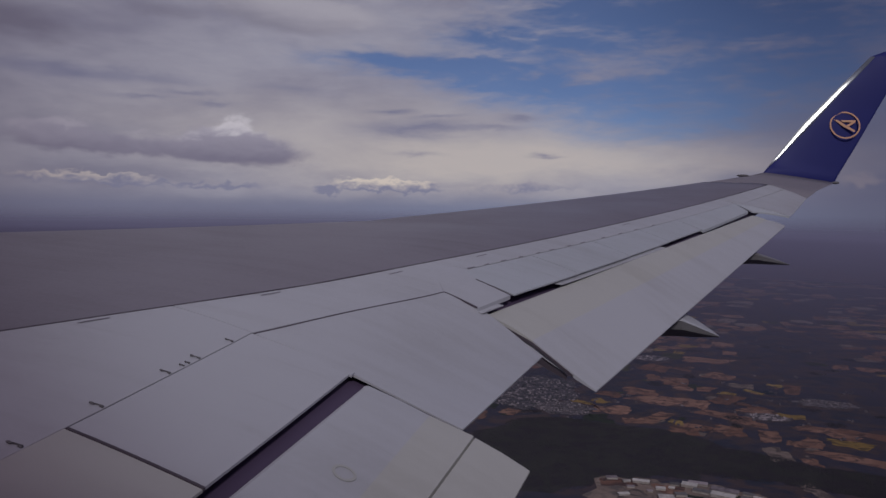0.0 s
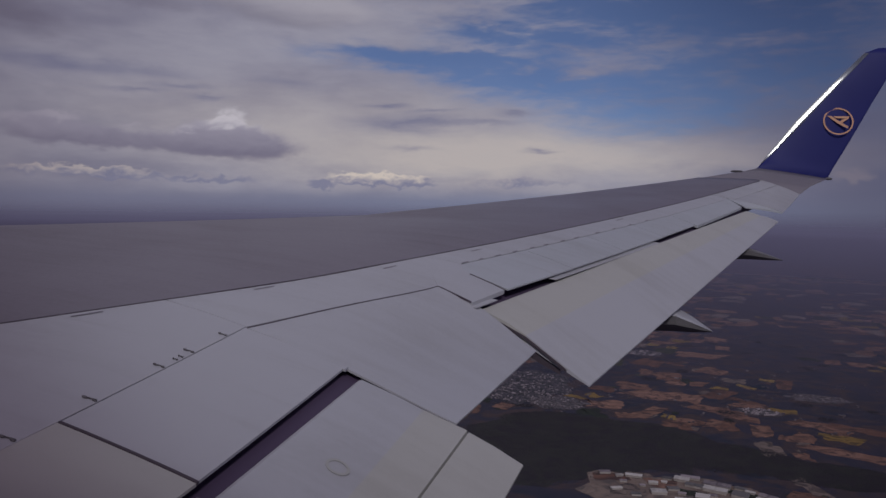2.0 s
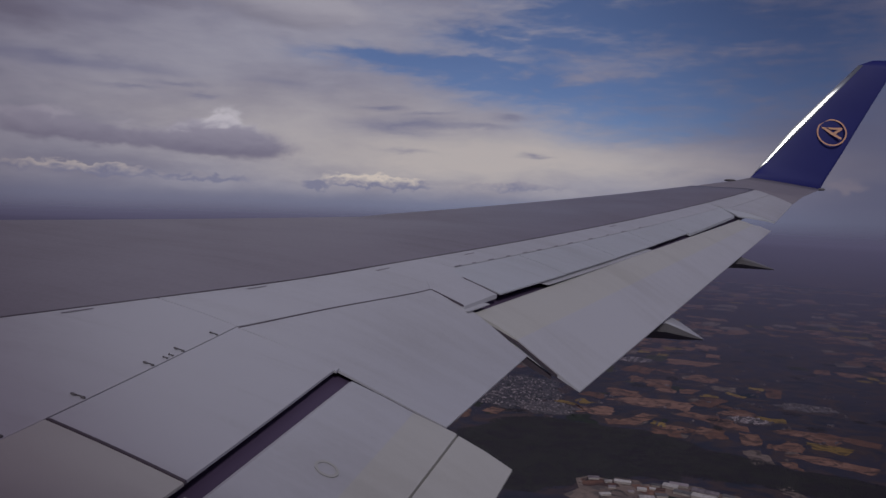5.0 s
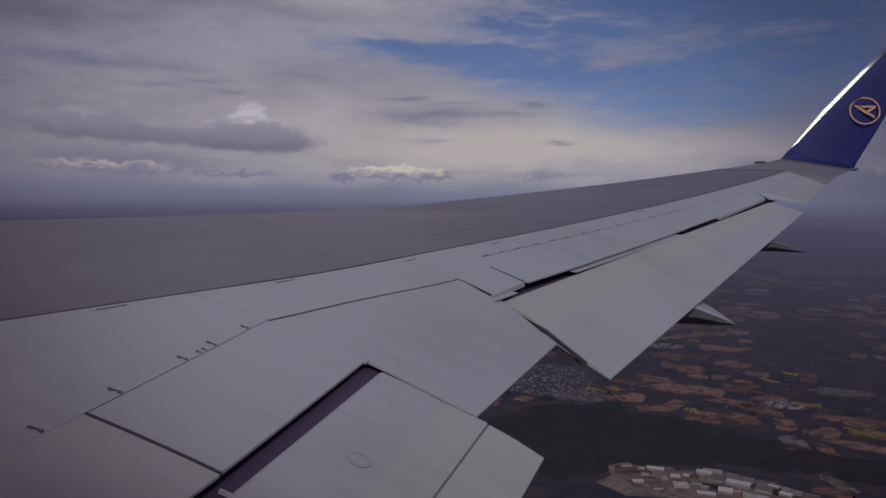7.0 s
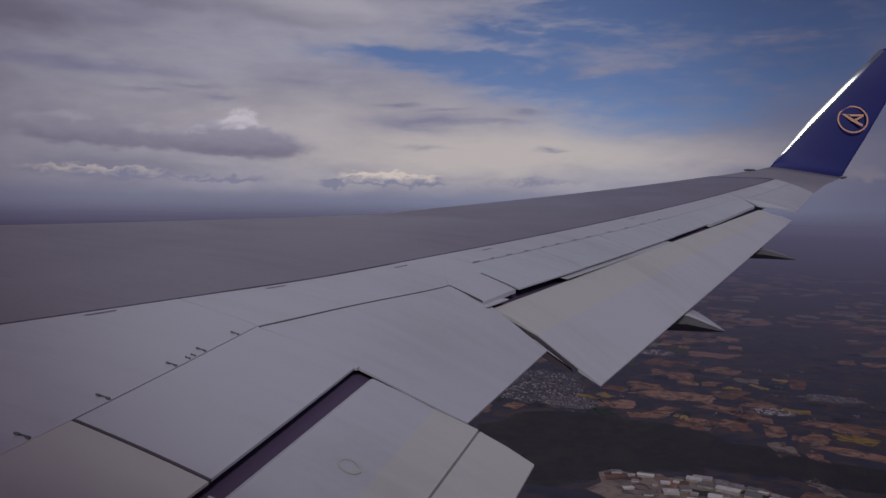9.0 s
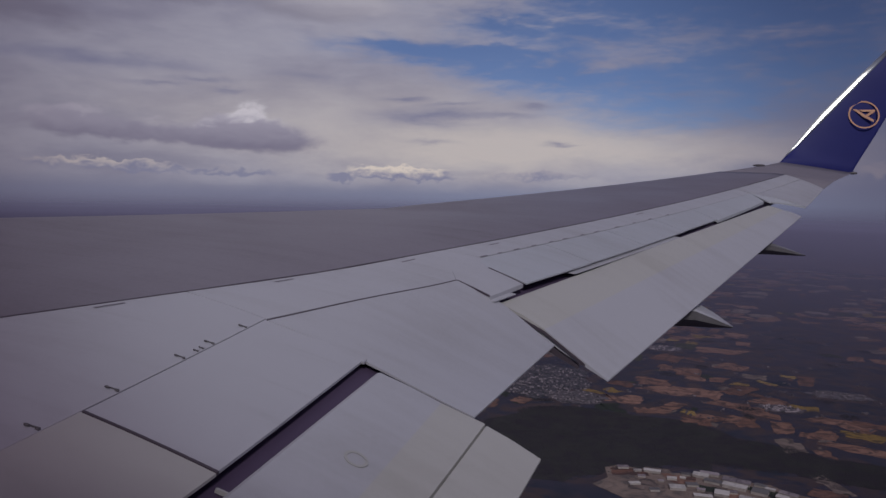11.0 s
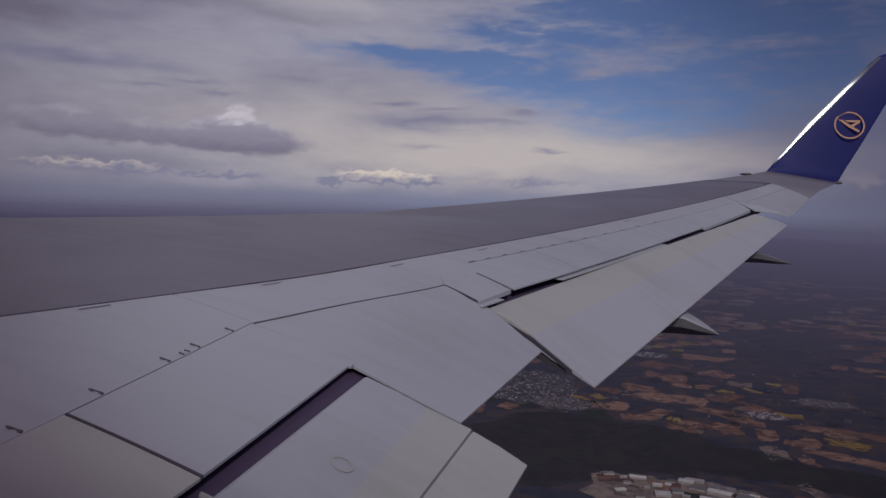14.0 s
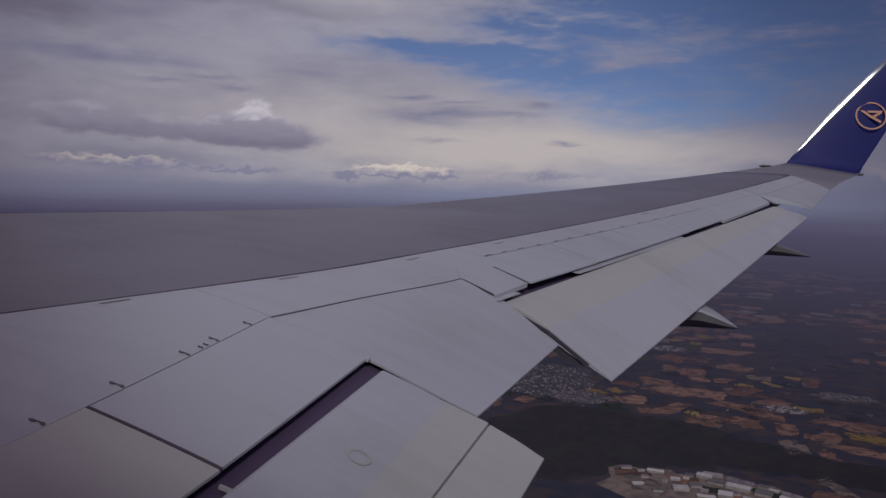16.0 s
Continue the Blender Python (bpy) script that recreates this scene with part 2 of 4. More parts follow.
def haze_sheet(name):
    """Distance haze painted as one thin sheet, more opaque the farther it lies from the flight path."""
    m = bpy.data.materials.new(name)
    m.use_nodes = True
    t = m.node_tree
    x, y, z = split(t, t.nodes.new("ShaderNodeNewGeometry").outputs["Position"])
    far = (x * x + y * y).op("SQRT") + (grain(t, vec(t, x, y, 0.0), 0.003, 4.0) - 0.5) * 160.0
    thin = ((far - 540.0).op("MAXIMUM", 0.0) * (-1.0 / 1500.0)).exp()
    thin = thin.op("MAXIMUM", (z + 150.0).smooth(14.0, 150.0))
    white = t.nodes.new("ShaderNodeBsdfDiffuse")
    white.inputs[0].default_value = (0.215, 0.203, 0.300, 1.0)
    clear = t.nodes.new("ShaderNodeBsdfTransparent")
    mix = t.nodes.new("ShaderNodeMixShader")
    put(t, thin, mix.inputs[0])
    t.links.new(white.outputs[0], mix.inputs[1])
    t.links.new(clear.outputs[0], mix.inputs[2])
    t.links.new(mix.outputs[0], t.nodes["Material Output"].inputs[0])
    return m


WING_GREY = paint("wing_grey_paint", (0.505, 0.499, 0.540), 0.42, dirt=0.44)
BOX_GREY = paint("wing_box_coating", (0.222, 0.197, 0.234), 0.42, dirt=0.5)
TIP_GREY = paint("wing_tip_coating", (0.245, 0.222, 0.258), 0.55, dirt=0.4)
CREAM = paint("cream_grey_paint", (0.525, 0.510, 0.490), 0.45, dirt=0.36)
PALE = paint("pale_grey_paint", (0.49, 0.50, 0.54), 0.42, dirt=0.4)
COVE = paint("cove_slot_shade", (0.088, 0.060, 0.112), 0.6, dirt=0.2)
SEAL_AND_SHADE = paint("black_seal_and_shade", (0.085, 0.066, 0.085), 0.6, dirt=0.1)
FITTING = paint("dark_fitting", (0.14, 0.13, 0.14), 0.5, dirt=0.2)
BLUE = paint("dark_blue_gloss", (0.021, 0.024, 0.160), 0.55, dirt=0.3, gloss=0.22)
ORANGE = paint("orange_paint", (0.52, 0.21, 0.09), 0.45, dirt=0.15)
POLISHED = paint("polished_metal", (0.70, 0.72, 0.70), 0.32, metal=1.0, dirt=0.1, bump=0.0)
FAIRING_MARK = paint("faded_marking", (0.47, 0.46, 0.45), 0.45, dirt=0.3)
FAIRING_SHADED = paint("fairing_shaded_grey", (0.20, 0.19, 0.20), 0.5, dirt=0.4)
GROUND = soil("meadow_and_wood", (0.022, 0.034, 0.052), (0.058, 0.053, 0.078), 0.016, (0.085, 0.062, 0.064), 0.05)
FIELD_BROWN = soil("ploughed_soil", (0.165, 0.092, 0.074), (0.340, 0.200, 0.155), 0.06, (0.058, 0.046, 0.052), 0.11)
FIELD_YELLOW = soil("rape_in_flower", (0.25, 0.165, 0.065), (0.34, 0.235, 0.095), 0.08, (0.085, 0.066, 0.050), 0.13)
FIELD_GREEN = soil("young_crop", (0.042, 0.049, 0.042), (0.081, 0.081, 0.056), 0.05, (0.034, 0.036, 0.040), 0.10)
FIELD_TAN = soil("stubble", (0.162, 0.128, 0.119), (0.272, 0.212, 0.187), 0.06, (0.066, 0.056, 0.060), 0.11)
WOOD = soil("wood_canopy", (0.029, 0.031, 0.034), (0.049, 0.047, 0.049), 0.03, (0.038, 0.033, 0.044))
ROOF_PALE = soil("pale_roofing", (0.30, 0.28, 0.27), (0.60, 0.56, 0.54), 0.2)
ROOF_TILE = soil("tiled_roofing", (0.11, 0.095, 0.11), (0.36, 0.31, 0.33), 0.3)
ROOF_DARK = soil("dark_roofing", (0.09, 0.085, 0.095), (0.18, 0.17, 0.175), 0.2)
WALLS = soil("rendered_walls", (0.26, 0.23, 0.21), (0.45, 0.41, 0.38), 0.3)
YARD = soil("gravel_yard", (0.158, 0.119, 0.104), (0.288, 0.223, 0.191), 0.06, (0.108, 0.094, 0.096))
BUILT = soil("paved_and_gardens", (0.075, 0.070, 0.086), (0.175, 0.152, 0.172), 0.25, (0.030, 0.034, 0.036), 0.30)
HAZE_SHEET = haze_sheet("distance_haze")


# window centre, set so the pane's painted vignette fits the camera's view
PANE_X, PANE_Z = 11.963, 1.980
# mid grey chosen so the unseen hull throws less light on the wing
CABIN = paint("fuselage_paint", (0.30, 0.30, 0.34), 0.35)




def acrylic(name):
    """A cabin pane: clear in the middle, a vignette painted into its tint towards the rim, with a faint gloss."""
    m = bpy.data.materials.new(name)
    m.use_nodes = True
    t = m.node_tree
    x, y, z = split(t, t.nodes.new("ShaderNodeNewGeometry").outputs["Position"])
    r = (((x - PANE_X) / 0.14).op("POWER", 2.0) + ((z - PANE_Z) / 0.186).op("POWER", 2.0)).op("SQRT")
    rim_noise = grain(t, vec(t, x, y, z), 22.0, 5.0, 0.6, 0.6) - 0.5
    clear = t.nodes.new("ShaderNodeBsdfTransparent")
    t.links.new(blend(t, (r + rim_noise * 0.10).smooth(0.55, 1.12), (0.99, 0.985, 0.99), (0.46, 0.395, 0.45)), clear.inputs[0])
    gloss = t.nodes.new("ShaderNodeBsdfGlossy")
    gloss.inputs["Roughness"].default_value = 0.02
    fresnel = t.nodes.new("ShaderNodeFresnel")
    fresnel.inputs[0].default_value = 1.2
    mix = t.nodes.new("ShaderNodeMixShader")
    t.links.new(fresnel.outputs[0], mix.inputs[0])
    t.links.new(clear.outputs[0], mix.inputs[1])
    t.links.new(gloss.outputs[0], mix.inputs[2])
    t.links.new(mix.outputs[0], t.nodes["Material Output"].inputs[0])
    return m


ACRYLIC = acrylic("vignetted_acrylic")


# ---- mesh helpers ----
def part(name, bm, material, parent=None, label=""):
    me = bpy.data.meshes.new(name)
    bm.normal_update()
    bm.to_mesh(me)
    bm.free()
    me.materials.append(material)
    ob = new(name, me)
    if parent:
        ob.parent = parent
    if label:
        ob["label"] = label
    return ob


def smooth(ob):
    for p in ob.data.polygons:
        p.use_smooth = True
    return ob


def spar_x(y): return 8.31 + 0.486 * (y - 6.11)
def lead_x(y): return 0.672 * y - 0.15


def skin_z(x, y):
    """Height of the wing's upper surface."""
    w = min(1.0, max(0.0, (y - 7.2) / 2.6))
    w = w * w * (3 - 2 * w)
    reach = (11.2 + 0.1 * y) * (1 - w) + (12.2 + 0.415 * (y - 8.5)) * w - 0.65 * y
    u = (x - 0.65 * y) / max(2.3, reach)
    z = 0.8715 + 0.03561 * y + 0.002187 * y * y - 2.7626 * max(0.0, u - 0.4) ** 2
    v = (spar_x(y) - x) / (spar_x(y) - lead_x(y))
    if v > 0:                                    # the thicker front of the inner wing
        crown = max(0.0, 0.235 - 0.052 * (y - 8.6)) if y < 13 else 0.02
        z += crown * min(1.0, v) ** 1.6
    if 7.06 < y < 9.16:                          # bulge shaped so the inner aileron's front edge fits the camera's view
        hinge = 9.59 + 0.438 * (y - 7.06)
        w = min(1.0, max(0.0, (x - spar_x(y)) / (hinge - spar_x(y)))) * min(1.0, max(0.0, 1 - (x - hinge) / 0.8))
        z += 0.031 * w * math.sin(math.pi * (y - 7.06) / 2.1) ** 1.5
    return z


def slab(name, fi, fo, ro, ri, nu, nv, material, parent, thick=0.05, lift=(0, 0, 0, 0), label="", rear=None, flat=0.0):
    """A curved panel over the wing surface between four plan corners (front inner, front outer, rear outer, rear inner).
    lift: height of each corner over the surface; rear: thickness there; flat: how late the panel straightens towards a straight rear edge."""
    bm = bmesh.new()
    top, low = [], []
    for i in range(nu + 1):
        s = i / nu
        a, b = [], []
        for j in range(nv + 1):
            t = j / nv
            x = (1 - s) * ((1 - t) * fi[0] + t * ri[0]) + s * ((1 - t) * fo[0] + t * ro[0])
            y = (1 - s) * ((1 - t) * fi[1] + t * ri[1]) + s * ((1 - t) * fo[1] + t * ro[1])
            te = t ** flat if flat else t
            h = (1 - s) * ((1 - te) * lift[0] + te * lift[3]) + s * ((1 - te) * lift[1] + te * lift[2])
            z = skin_z(x, y) + h
            if flat:
                za, zb, zc, zd = (skin_z(*q) + l for q, l in zip((fi, fo, ro, ri), lift))
                z += t ** flat * ((1 - s) * ((1 - t) * za + t * zd) + s * ((1 - t) * zb + t * zc) - z)
            r = 0.003 if (i in (0, nu) or j in (0, nv)) else 0.0
            a.append(bm.verts.new((x, y, z - r)))
            b.append(bm.verts.new((x, y, z - thick * (1 - t) - (thick if rear is None else rear) * t)))
        top.append(a)
        low.append(b)
    for i in range(nu):
        for j in range(nv):
            bm.faces.new((top[i][j], top[i][j + 1], top[i + 1][j + 1], top[i + 1][j]))
            bm.faces.new((low[i][j], low[i + 1][j], low[i + 1][j + 1], low[i][j + 1]))
    for i in range(nu):
        bm.faces.new((top[i][0], top[i + 1][0], low[i + 1][0], low[i][0]))
        bm.faces.new((top[i][nv], low[i][nv], low[i + 1][nv], top[i + 1][nv]))
    for j in range(nv):
        bm.faces.new((top[0][j], low[0][j], low[0][j + 1], top[0][j + 1]))
        bm.faces.new((top[nu][j], top[nu][j + 1], low[nu][j + 1], low[nu][j]))
    bmesh.ops.recalc_face_normals(bm, faces=bm.faces)
    return part(name, bm, material, parent, label)


def box(bm, centre, size, turn=0.0, tilt=0.0):
    m = Matrix.Translation(centre) @ pose(0, 0, 0, 0, tilt, turn) @ Matrix.Diagonal((*size, 1))
    return bmesh.ops.create_cube(bm, size=1.0, matrix=m)["verts"]


def loft(name, rings, material, parent, label="", cap=True, closed=True):
    """A skin over a row of rings with equal numbers of points."""
    bm = bmesh.new()
    vs = [[bm.verts.new(p) for p in r] for r in rings]
    n = len(vs[0])
    for a, b in zip(vs, vs[1:]):
        for i in range(n if closed else n - 1):
            bm.faces.new((a[i], a[(i + 1) % n], b[(i + 1) % n], b[i]))
    if cap:
        bm.faces.new(vs[0][::-1])
        bm.faces.new(vs[-1])
    bmesh.ops.recalc_face_normals(bm, faces=bm.faces)
    return smooth(part(name, bm, material, parent, label))


# ---- the wing ----
wing = tagged(new("airplane_wing"), "light grey swept airliner wing with lowered flaps and dark blue winglet", "airplane wing")


def wing_box(parent):
    """The coated main box from the leading edge back to the rear spar, with its under side."""
    rings = []
    for i in range(41):
        y = 2.4 + (21.6 - 2.4) * i / 40
        deep = 0.95 - 0.036 * (y - 2.4)
        xs, xl = spar_x(y) - 0.006, lead_x(y)
        r = []
        for v in (0.0, 0.12, 0.25, 0.4, 0.55, 0.7, 0.82, 0.91, 0.965, 1.0):
            x = xs + (xl - xs) * v
            r.append((x, y, skin_z(x, y)))
        zl = skin_z(xl, y)
        r += [(xl - 0.05, y, zl - 0.035), (xl - 0.075, y, zl - 0.09), (xl - 0.05, y, zl - 0.17)]
        for v in (0.9, 0.7, 0.45, 0.2, 0.0):
            x = xs + (xl - xs) * v
            r.append((x, y, zl - 0.17 - (deep * 0.55) * (1 - v) ** 0.6))
        rings.append(r)
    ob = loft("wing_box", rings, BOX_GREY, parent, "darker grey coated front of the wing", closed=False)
    m = ob.data
    for p in m.polygons:
        p.use_smooth = abs(p.normal.y) < 0.9
    return ob


def osp_x(y): return 10.58 + 0.48 * (y - 9.99)          # hinge line of the outer spoilers
def rear_x(y): return 10.87 + 0.437 * (y - 9.01)        # their rear edge


wing_box(wing)
# structure that shows in the gaps, the slots' shade put into its dark colour
slab("cove", (spar_x(2.6), 2.6), (spar_x(9.0), 9.0), (10.75, 9.0), (10.25, 2.6), 12, 6, COVE, wing, 0.2, (-0.10, -0.06, -0.080, -0.08), label="cove behind the spar, slot shade put into its colour")
slab("cove", (spar_x(9.0), 9.0), (spar_x(21.4), 21.4), (16.2, 21.4), (10.9, 9.0), 24, 5, COVE, wing, 0.12, (-0.10, -0.05, -0.07, -0.13), label="cove behind the spar, slot shade put into its colour")
# fixed skins
slab("fixed_panel", (spar_x(2.6) + 0.012, 2.6), (spar_x(7.2) + 0.012, 7.20), (9.568, 7.070), (9.318, 2.6), 12, 5, WING_GREY, wing)
slab("fixed_panel", (spar_x(7.21) + 0.012, 7.212), (spar_x(9.93) + 0.012, 9.93), (10.500, 9.140), (9.572, 7.077), 12, 5, WING_GREY, wing)
slab("fixed_panel", (10.502, 9.145), (10.170, 9.932), (10.575, 9.985), (10.715, 9.735), 4, 4, WING_GREY, wing)
slab("fixed_panel", (10.505, 9.150), (10.717, 9.738), (11.085, 9.605), (10.855, 9.035), 4, 4, WING_GREY, wing, 0.09, rear=0.045)
slab("fixed_panel", (spar_x(9.935) + 0.012, 9.936), (spar_x(18.3) + 0.012, 18.30), (osp_x(18.2), 18.20), (osp_x(9.99) - 0.006, 9.99), 24, 3, WING_GREY, wing)
slab("fixed_panel", (osp_x(15.36) + 0.008, 15.36), (osp_x(18.2) + 0.008, 18.20), (rear_x(17.88), 17.88), (rear_x(15.24), 15.24), 10, 3, PALE, wing)
slab("fixed_panel", (spar_x(18.31) + 0.012, 18.315), (spar_x(21.58) + 0.012, 21.58), (16.160, 21.46), (14.655, 18.30), 12, 3, WING_GREY, wing)

slab("fixed_panel", (14.525, 18.21), (14.665, 18.305), (15.580, 18.205), (14.830, 17.930), 3, 3, PALE, wing, 0.03, (0, 0, 0.190, 0.02))


def spoiler(fi, fo, ro, ri, material, label, droop=0.0):
    ob = slab("spoiler", fi, fo, ro, ri, 8, 5, material, wing, 0.035, (0, 0, -droop, -droop), label=label, rear=0.018)
    d = 0.012
    # strip added under the rear edge, coloured as the shade in the slot
    slab("seal", (ri[0] - 0.12, ri[1] + d), (ro[0] - 0.12, ro[1] - d), (ro[0] - d, ro[1] - d), (ri[0] - d, ri[1] + d), 6, 1, COVE, ob, 0.010, (-0.036 - droop, -0.036 - droop, -0.019 - droop, -0.019 - droop), label="added strip coloured with the slot's shade")
    return ob


spoiler((9.328, 2.9), (9.474, 5.325), (10.236, 5.280), (10.04, 2.9), CREAM, "cream grey spoiler panel", 0.010)
spoiler((9.482, 5.346), (9.576, 7.052), (10.343, 6.955), (10.236, 5.302), WING_GREY, "light grey spoiler panel", 0.008)
cuts = (9.72, 11.07, 12.50, 13.90, 15.30)
for ya, yb in zip(cuts, cuts[1:]):
    spoiler((osp_x(ya + 0.06) + 0.010, ya + 0.06), (osp_x(yb + 0.05) + 0.010, yb + 0.045), (rear_x(yb - 0.08) - 0.03, yb - 0.085), (rear_x(ya - 0.08) - 0.03, ya - 0.07), PALE, "pale grey spoiler panel")

def seam(a, b, deep, wide=0.03):
    """A shallow filled joint between two panels."""
    slab("joint_filler", (a[0], a[1] - wide), (a[0], a[1] + wide), (b[0], b[1] + wide), (b[0], b[1] - wide), 1, 6, WING_GREY, wing, 0.02, (-deep,) * 4)


seam((9.575, 7.052), (10.36, 6.970), 0.006)
seam((8.96, 7.205), (9.55, 7.075), 0.007)



def sealant(a, b, wide, drop=0.0, label="dark sealant line"):
    """A line of dark sealant in a joint, from a to b, flush with the skin or a little below it."""
    dx, dy = b[0] - a[0], b[1] - a[1]
    n = math.hypot(dx, dy)
    px, py = -dy / n * wide / 2, dx / n * wide / 2
    slab("sealant", (a[0] - px, a[1] - py), (a[0] + px, a[1] + py), (b[0] + px, b[1] + py), (b[0] - px, b[1] - py), 1, 14, SEAL_AND_SHADE, wing, 0.02, (0.004, 0.004, 0.004 - drop, 0.004 - drop), label=label)


sealant((9.589, 7.060), (10.506, 9.142), 0.010)
sealant((9.480, 5.336), (10.238, 5.291), 0.016, 0.009)
sealant((10.712, 9.727), (11.080, 9.604), 0.016)
sealant((10.512, 9.146), (10.850, 9.042), 0.014)
sealant((spar_x(3.0) + 0.004, 3.0), (spar_x(18.2) + 0.004, 18.2), 0.014)
# the drooped inner aileron between the flaps
slab("inboard_aileron", (9.592, 7.058), (10.509, 9.140), (11.460, 9.080), (11.129, 6.915), 10, 10, WING_GREY, wing, 0.03, (0, 0, -0.222, -0.044), rear=0.012, flat=2.2)


def flap_piece(name, inner, outer, material, parent, label="", nose=0.0, n=16):
    """A lofted piece of a flap between two end sections. Each section: its y and rows of x, height of the upper face and thickness, front to rear."""
    (ya, sa), (yb, sb) = inner, outer
    rings = []
    for i in range(n + 1):
        f = i / n
        y = ya + (yb - ya) * f
        row_ = [tuple(p + (q - p) * f for p, q in zip(u, v)) for u, v in zip(sa, sb)]
        top, low = [], []
        if nose:                                 # rounded front
            x, z, d = row_[0]
            for k in (90, 60, 30, 0):
                top.append((x - nose * math.sin(radians(k)), y, z - nose * (1 - math.cos(radians(k)))))
        for k, (x, z, d) in enumerate(row_):
            if not (nose and k == 0):
                top.append((x, y, z))
            low.append((x, y, z - d))
        rings.append(top + low[::-1])
    ob = loft(name, rings, material, parent, label)
    ob.data.set_sharp_from_angle(angle=radians(28))
    return ob


# inner flap: front skin, rear skin and aft segment
flap = flap_piece("inboard_flap", (3.4, ((10.182, 0.362, 0.10), (10.40, 0.278, 0.15), (10.612, 0.190, 0.13))),
                  (6.900, ((10.490, 0.738, 0.10), (10.701, 0.659, 0.15), (10.910, 0.569, 0.13))), WING_GREY, wing, nose=0.045)
flap_piece("rear_skin", (3.4, ((10.613, 0.191, 0.13), (10.795, 0.078, 0.08))),
           (6.900, ((10.911, 0.570, 0.13), (11.203, 0.459, 0.08))), CREAM, flap, "cream grey rear skin")
flap_piece("aft_segment", (3.4, ((10.804, 0.068, 0.07), (10.93, -0.012, 0.05), (11.067, -0.118, 0.012))),
           (6.900, ((11.214, 0.448, 0.07), (11.390, 0.365, 0.05), (11.568, 0.266, 0.012))), CREAM, flap, "cream grey aft segment")

# outer flap
flap2 = flap_piece("outboard_flap", (9.15, ((10.93, 0.918, 0.10), (11.15, 0.822, 0.11), (11.357, 0.698, 0.09))),
                   (17.85, ((14.83, 1.880, 0.07), (14.97, 1.845, 0.08), (15.10, 1.798, 0.07))), CREAM, wing, "cream grey front of the outer flap", nose=0.05, n=24)
flap_piece("rear_skin", (9.15, ((11.358, 0.699, 0.09), (11.55, 0.552, 0.07), (11.951, 0.262, 0.012))),
           (17.85, ((15.101, 1.799, 0.07), (15.24, 1.770, 0.05), (15.436, 1.690, 0.012))), WING_GREY, flap2, "light grey rear skin", n=24)
# the shade at the flap's inner end, painted as a black strip, and the dark arm of its track
flap_piece("end_seal", (9.132, ((10.98, 0.876, 0.03), (11.357, 0.684, 0.03), (11.74, 0.400, 0.025))),
           (9.148, ((10.98, 0.876, 0.03), (11.357, 0.684, 0.03), (11.74, 0.400, 0.025))), SEAL_AND_SHADE, flap2, "black strip painted as the shade at the flap's end", n=1)
flap_piece("track_arm", (9.17, ((11.30, 0.630, 0.08), (11.50, 0.500, 0.07), (11.68, 0.372, 0.03))),
           (9.25, ((11.30, 0.630, 0.08), (11.50, 0.500, 0.07), (11.68, 0.372, 0.03))), SEAL_AND_SHADE, flap2, "dark flap track arm", n=1)


def slot_lip(ya, yb):
    """A pale edge strip that shows behind the spoilers in the flap slot."""
    slab("slot_lip", (rear_x(ya) - 0.06, ya), (rear_x(yb) - 0.06, yb), (rear_x(yb) + 0.028, yb), (rear_x(ya) + 0.028, ya), 10, 1, WING_GREY, wing, 0.012, (-0.040, -0.040, -0.022, -0.022))


slot_lip(9.02, 9.36)
slot_lip(10.50, 13.50)

# outer aileron, slightly raised
slab("outboard_aileron", (14.672, 18.315), (16.172, 21.450), (16.690, 21.500), (15.600, 18.220), 12, 4, WING_GREY, wing, 0.03, (0.0, 0.0, 0.0, 0.205), rear=0.012)


def foil(lead, trail, up, thick, crown, n=9):
    """A ring of points round an aerofoil between its leading and trailing edge."""
    lead, trail, up = Vector(lead), Vector(trail), Vector(up).normalized()
    cs = [(1 - math.cos(math.pi * k / n)) / 2 for k in range(n + 1)]
    shape = [math.sqrt(c) * (1 - c) * 2.6 for c in cs]
    upper = [lead.lerp(trail, c) + up * (crown * s) for c, s in zip(cs, shape)]
    lower = [lead.lerp(trail, c) - up * ((thick - crown) * s + 0.004) for c, s in zip(cs, shape)]
    return [tuple(p) for p in upper + lower[::-1]]


# tip and winglet sections: leading edge, trailing edge, inboard side
TIP = [((14.366, 21.61, 2.664), (16.72, 21.52, 2.315), (0, 0, 1), 0.22, 0.02),
       ((15.24, 22.90, 2.840), (17.28, 22.90, 2.540), (0, 0, 1), 0.18, 0.02),
       ((15.79, 23.66, 2.945), (17.84, 23.95, 2.715), (0, -0.1, 1), 0.15, 0.02),
       ((16.18, 24.00, 3.045), (18.08, 24.36, 2.805), (0, -0.35, 1), 0.13, 0.02)]
BLADE = [((16.18, 24.00, 3.045), (18.08, 24.36, 2.805), (0, -0.35, 1), 0.13, 0.022),
         ((16.33, 24.20, 3.200), (18.17, 24.43, 2.980), (0, -0.8, 0.6), 0.13, 0.05),
         ((16.55, 24.35, 3.500), (18.30, 24.50, 3.200), (0, -1, 0.3), 0.13, 0.06),
         ((17.27, 24.58, 4.420), (18.66, 24.65, 3.820), (0, -1, 0.28), 0.115, 0.055),
         ((18.22, 24.88, 5.440), (19.25, 24.90, 4.900), (0, -1, 0.28), 0.09, 0.045),
         ((19.08, 25.17, 6.340), (19.98, 25.18, 6.200), (0, -1, 0.28), 0.065, 0.032),
         ((19.44, 25.23, 6.480), (20.06, 25.24, 6.480), (0, -1, 0.28), 0.03, 0.015)]
loft("wing_tip", [foil(*s) for s in TIP], TIP_GREY, wing)
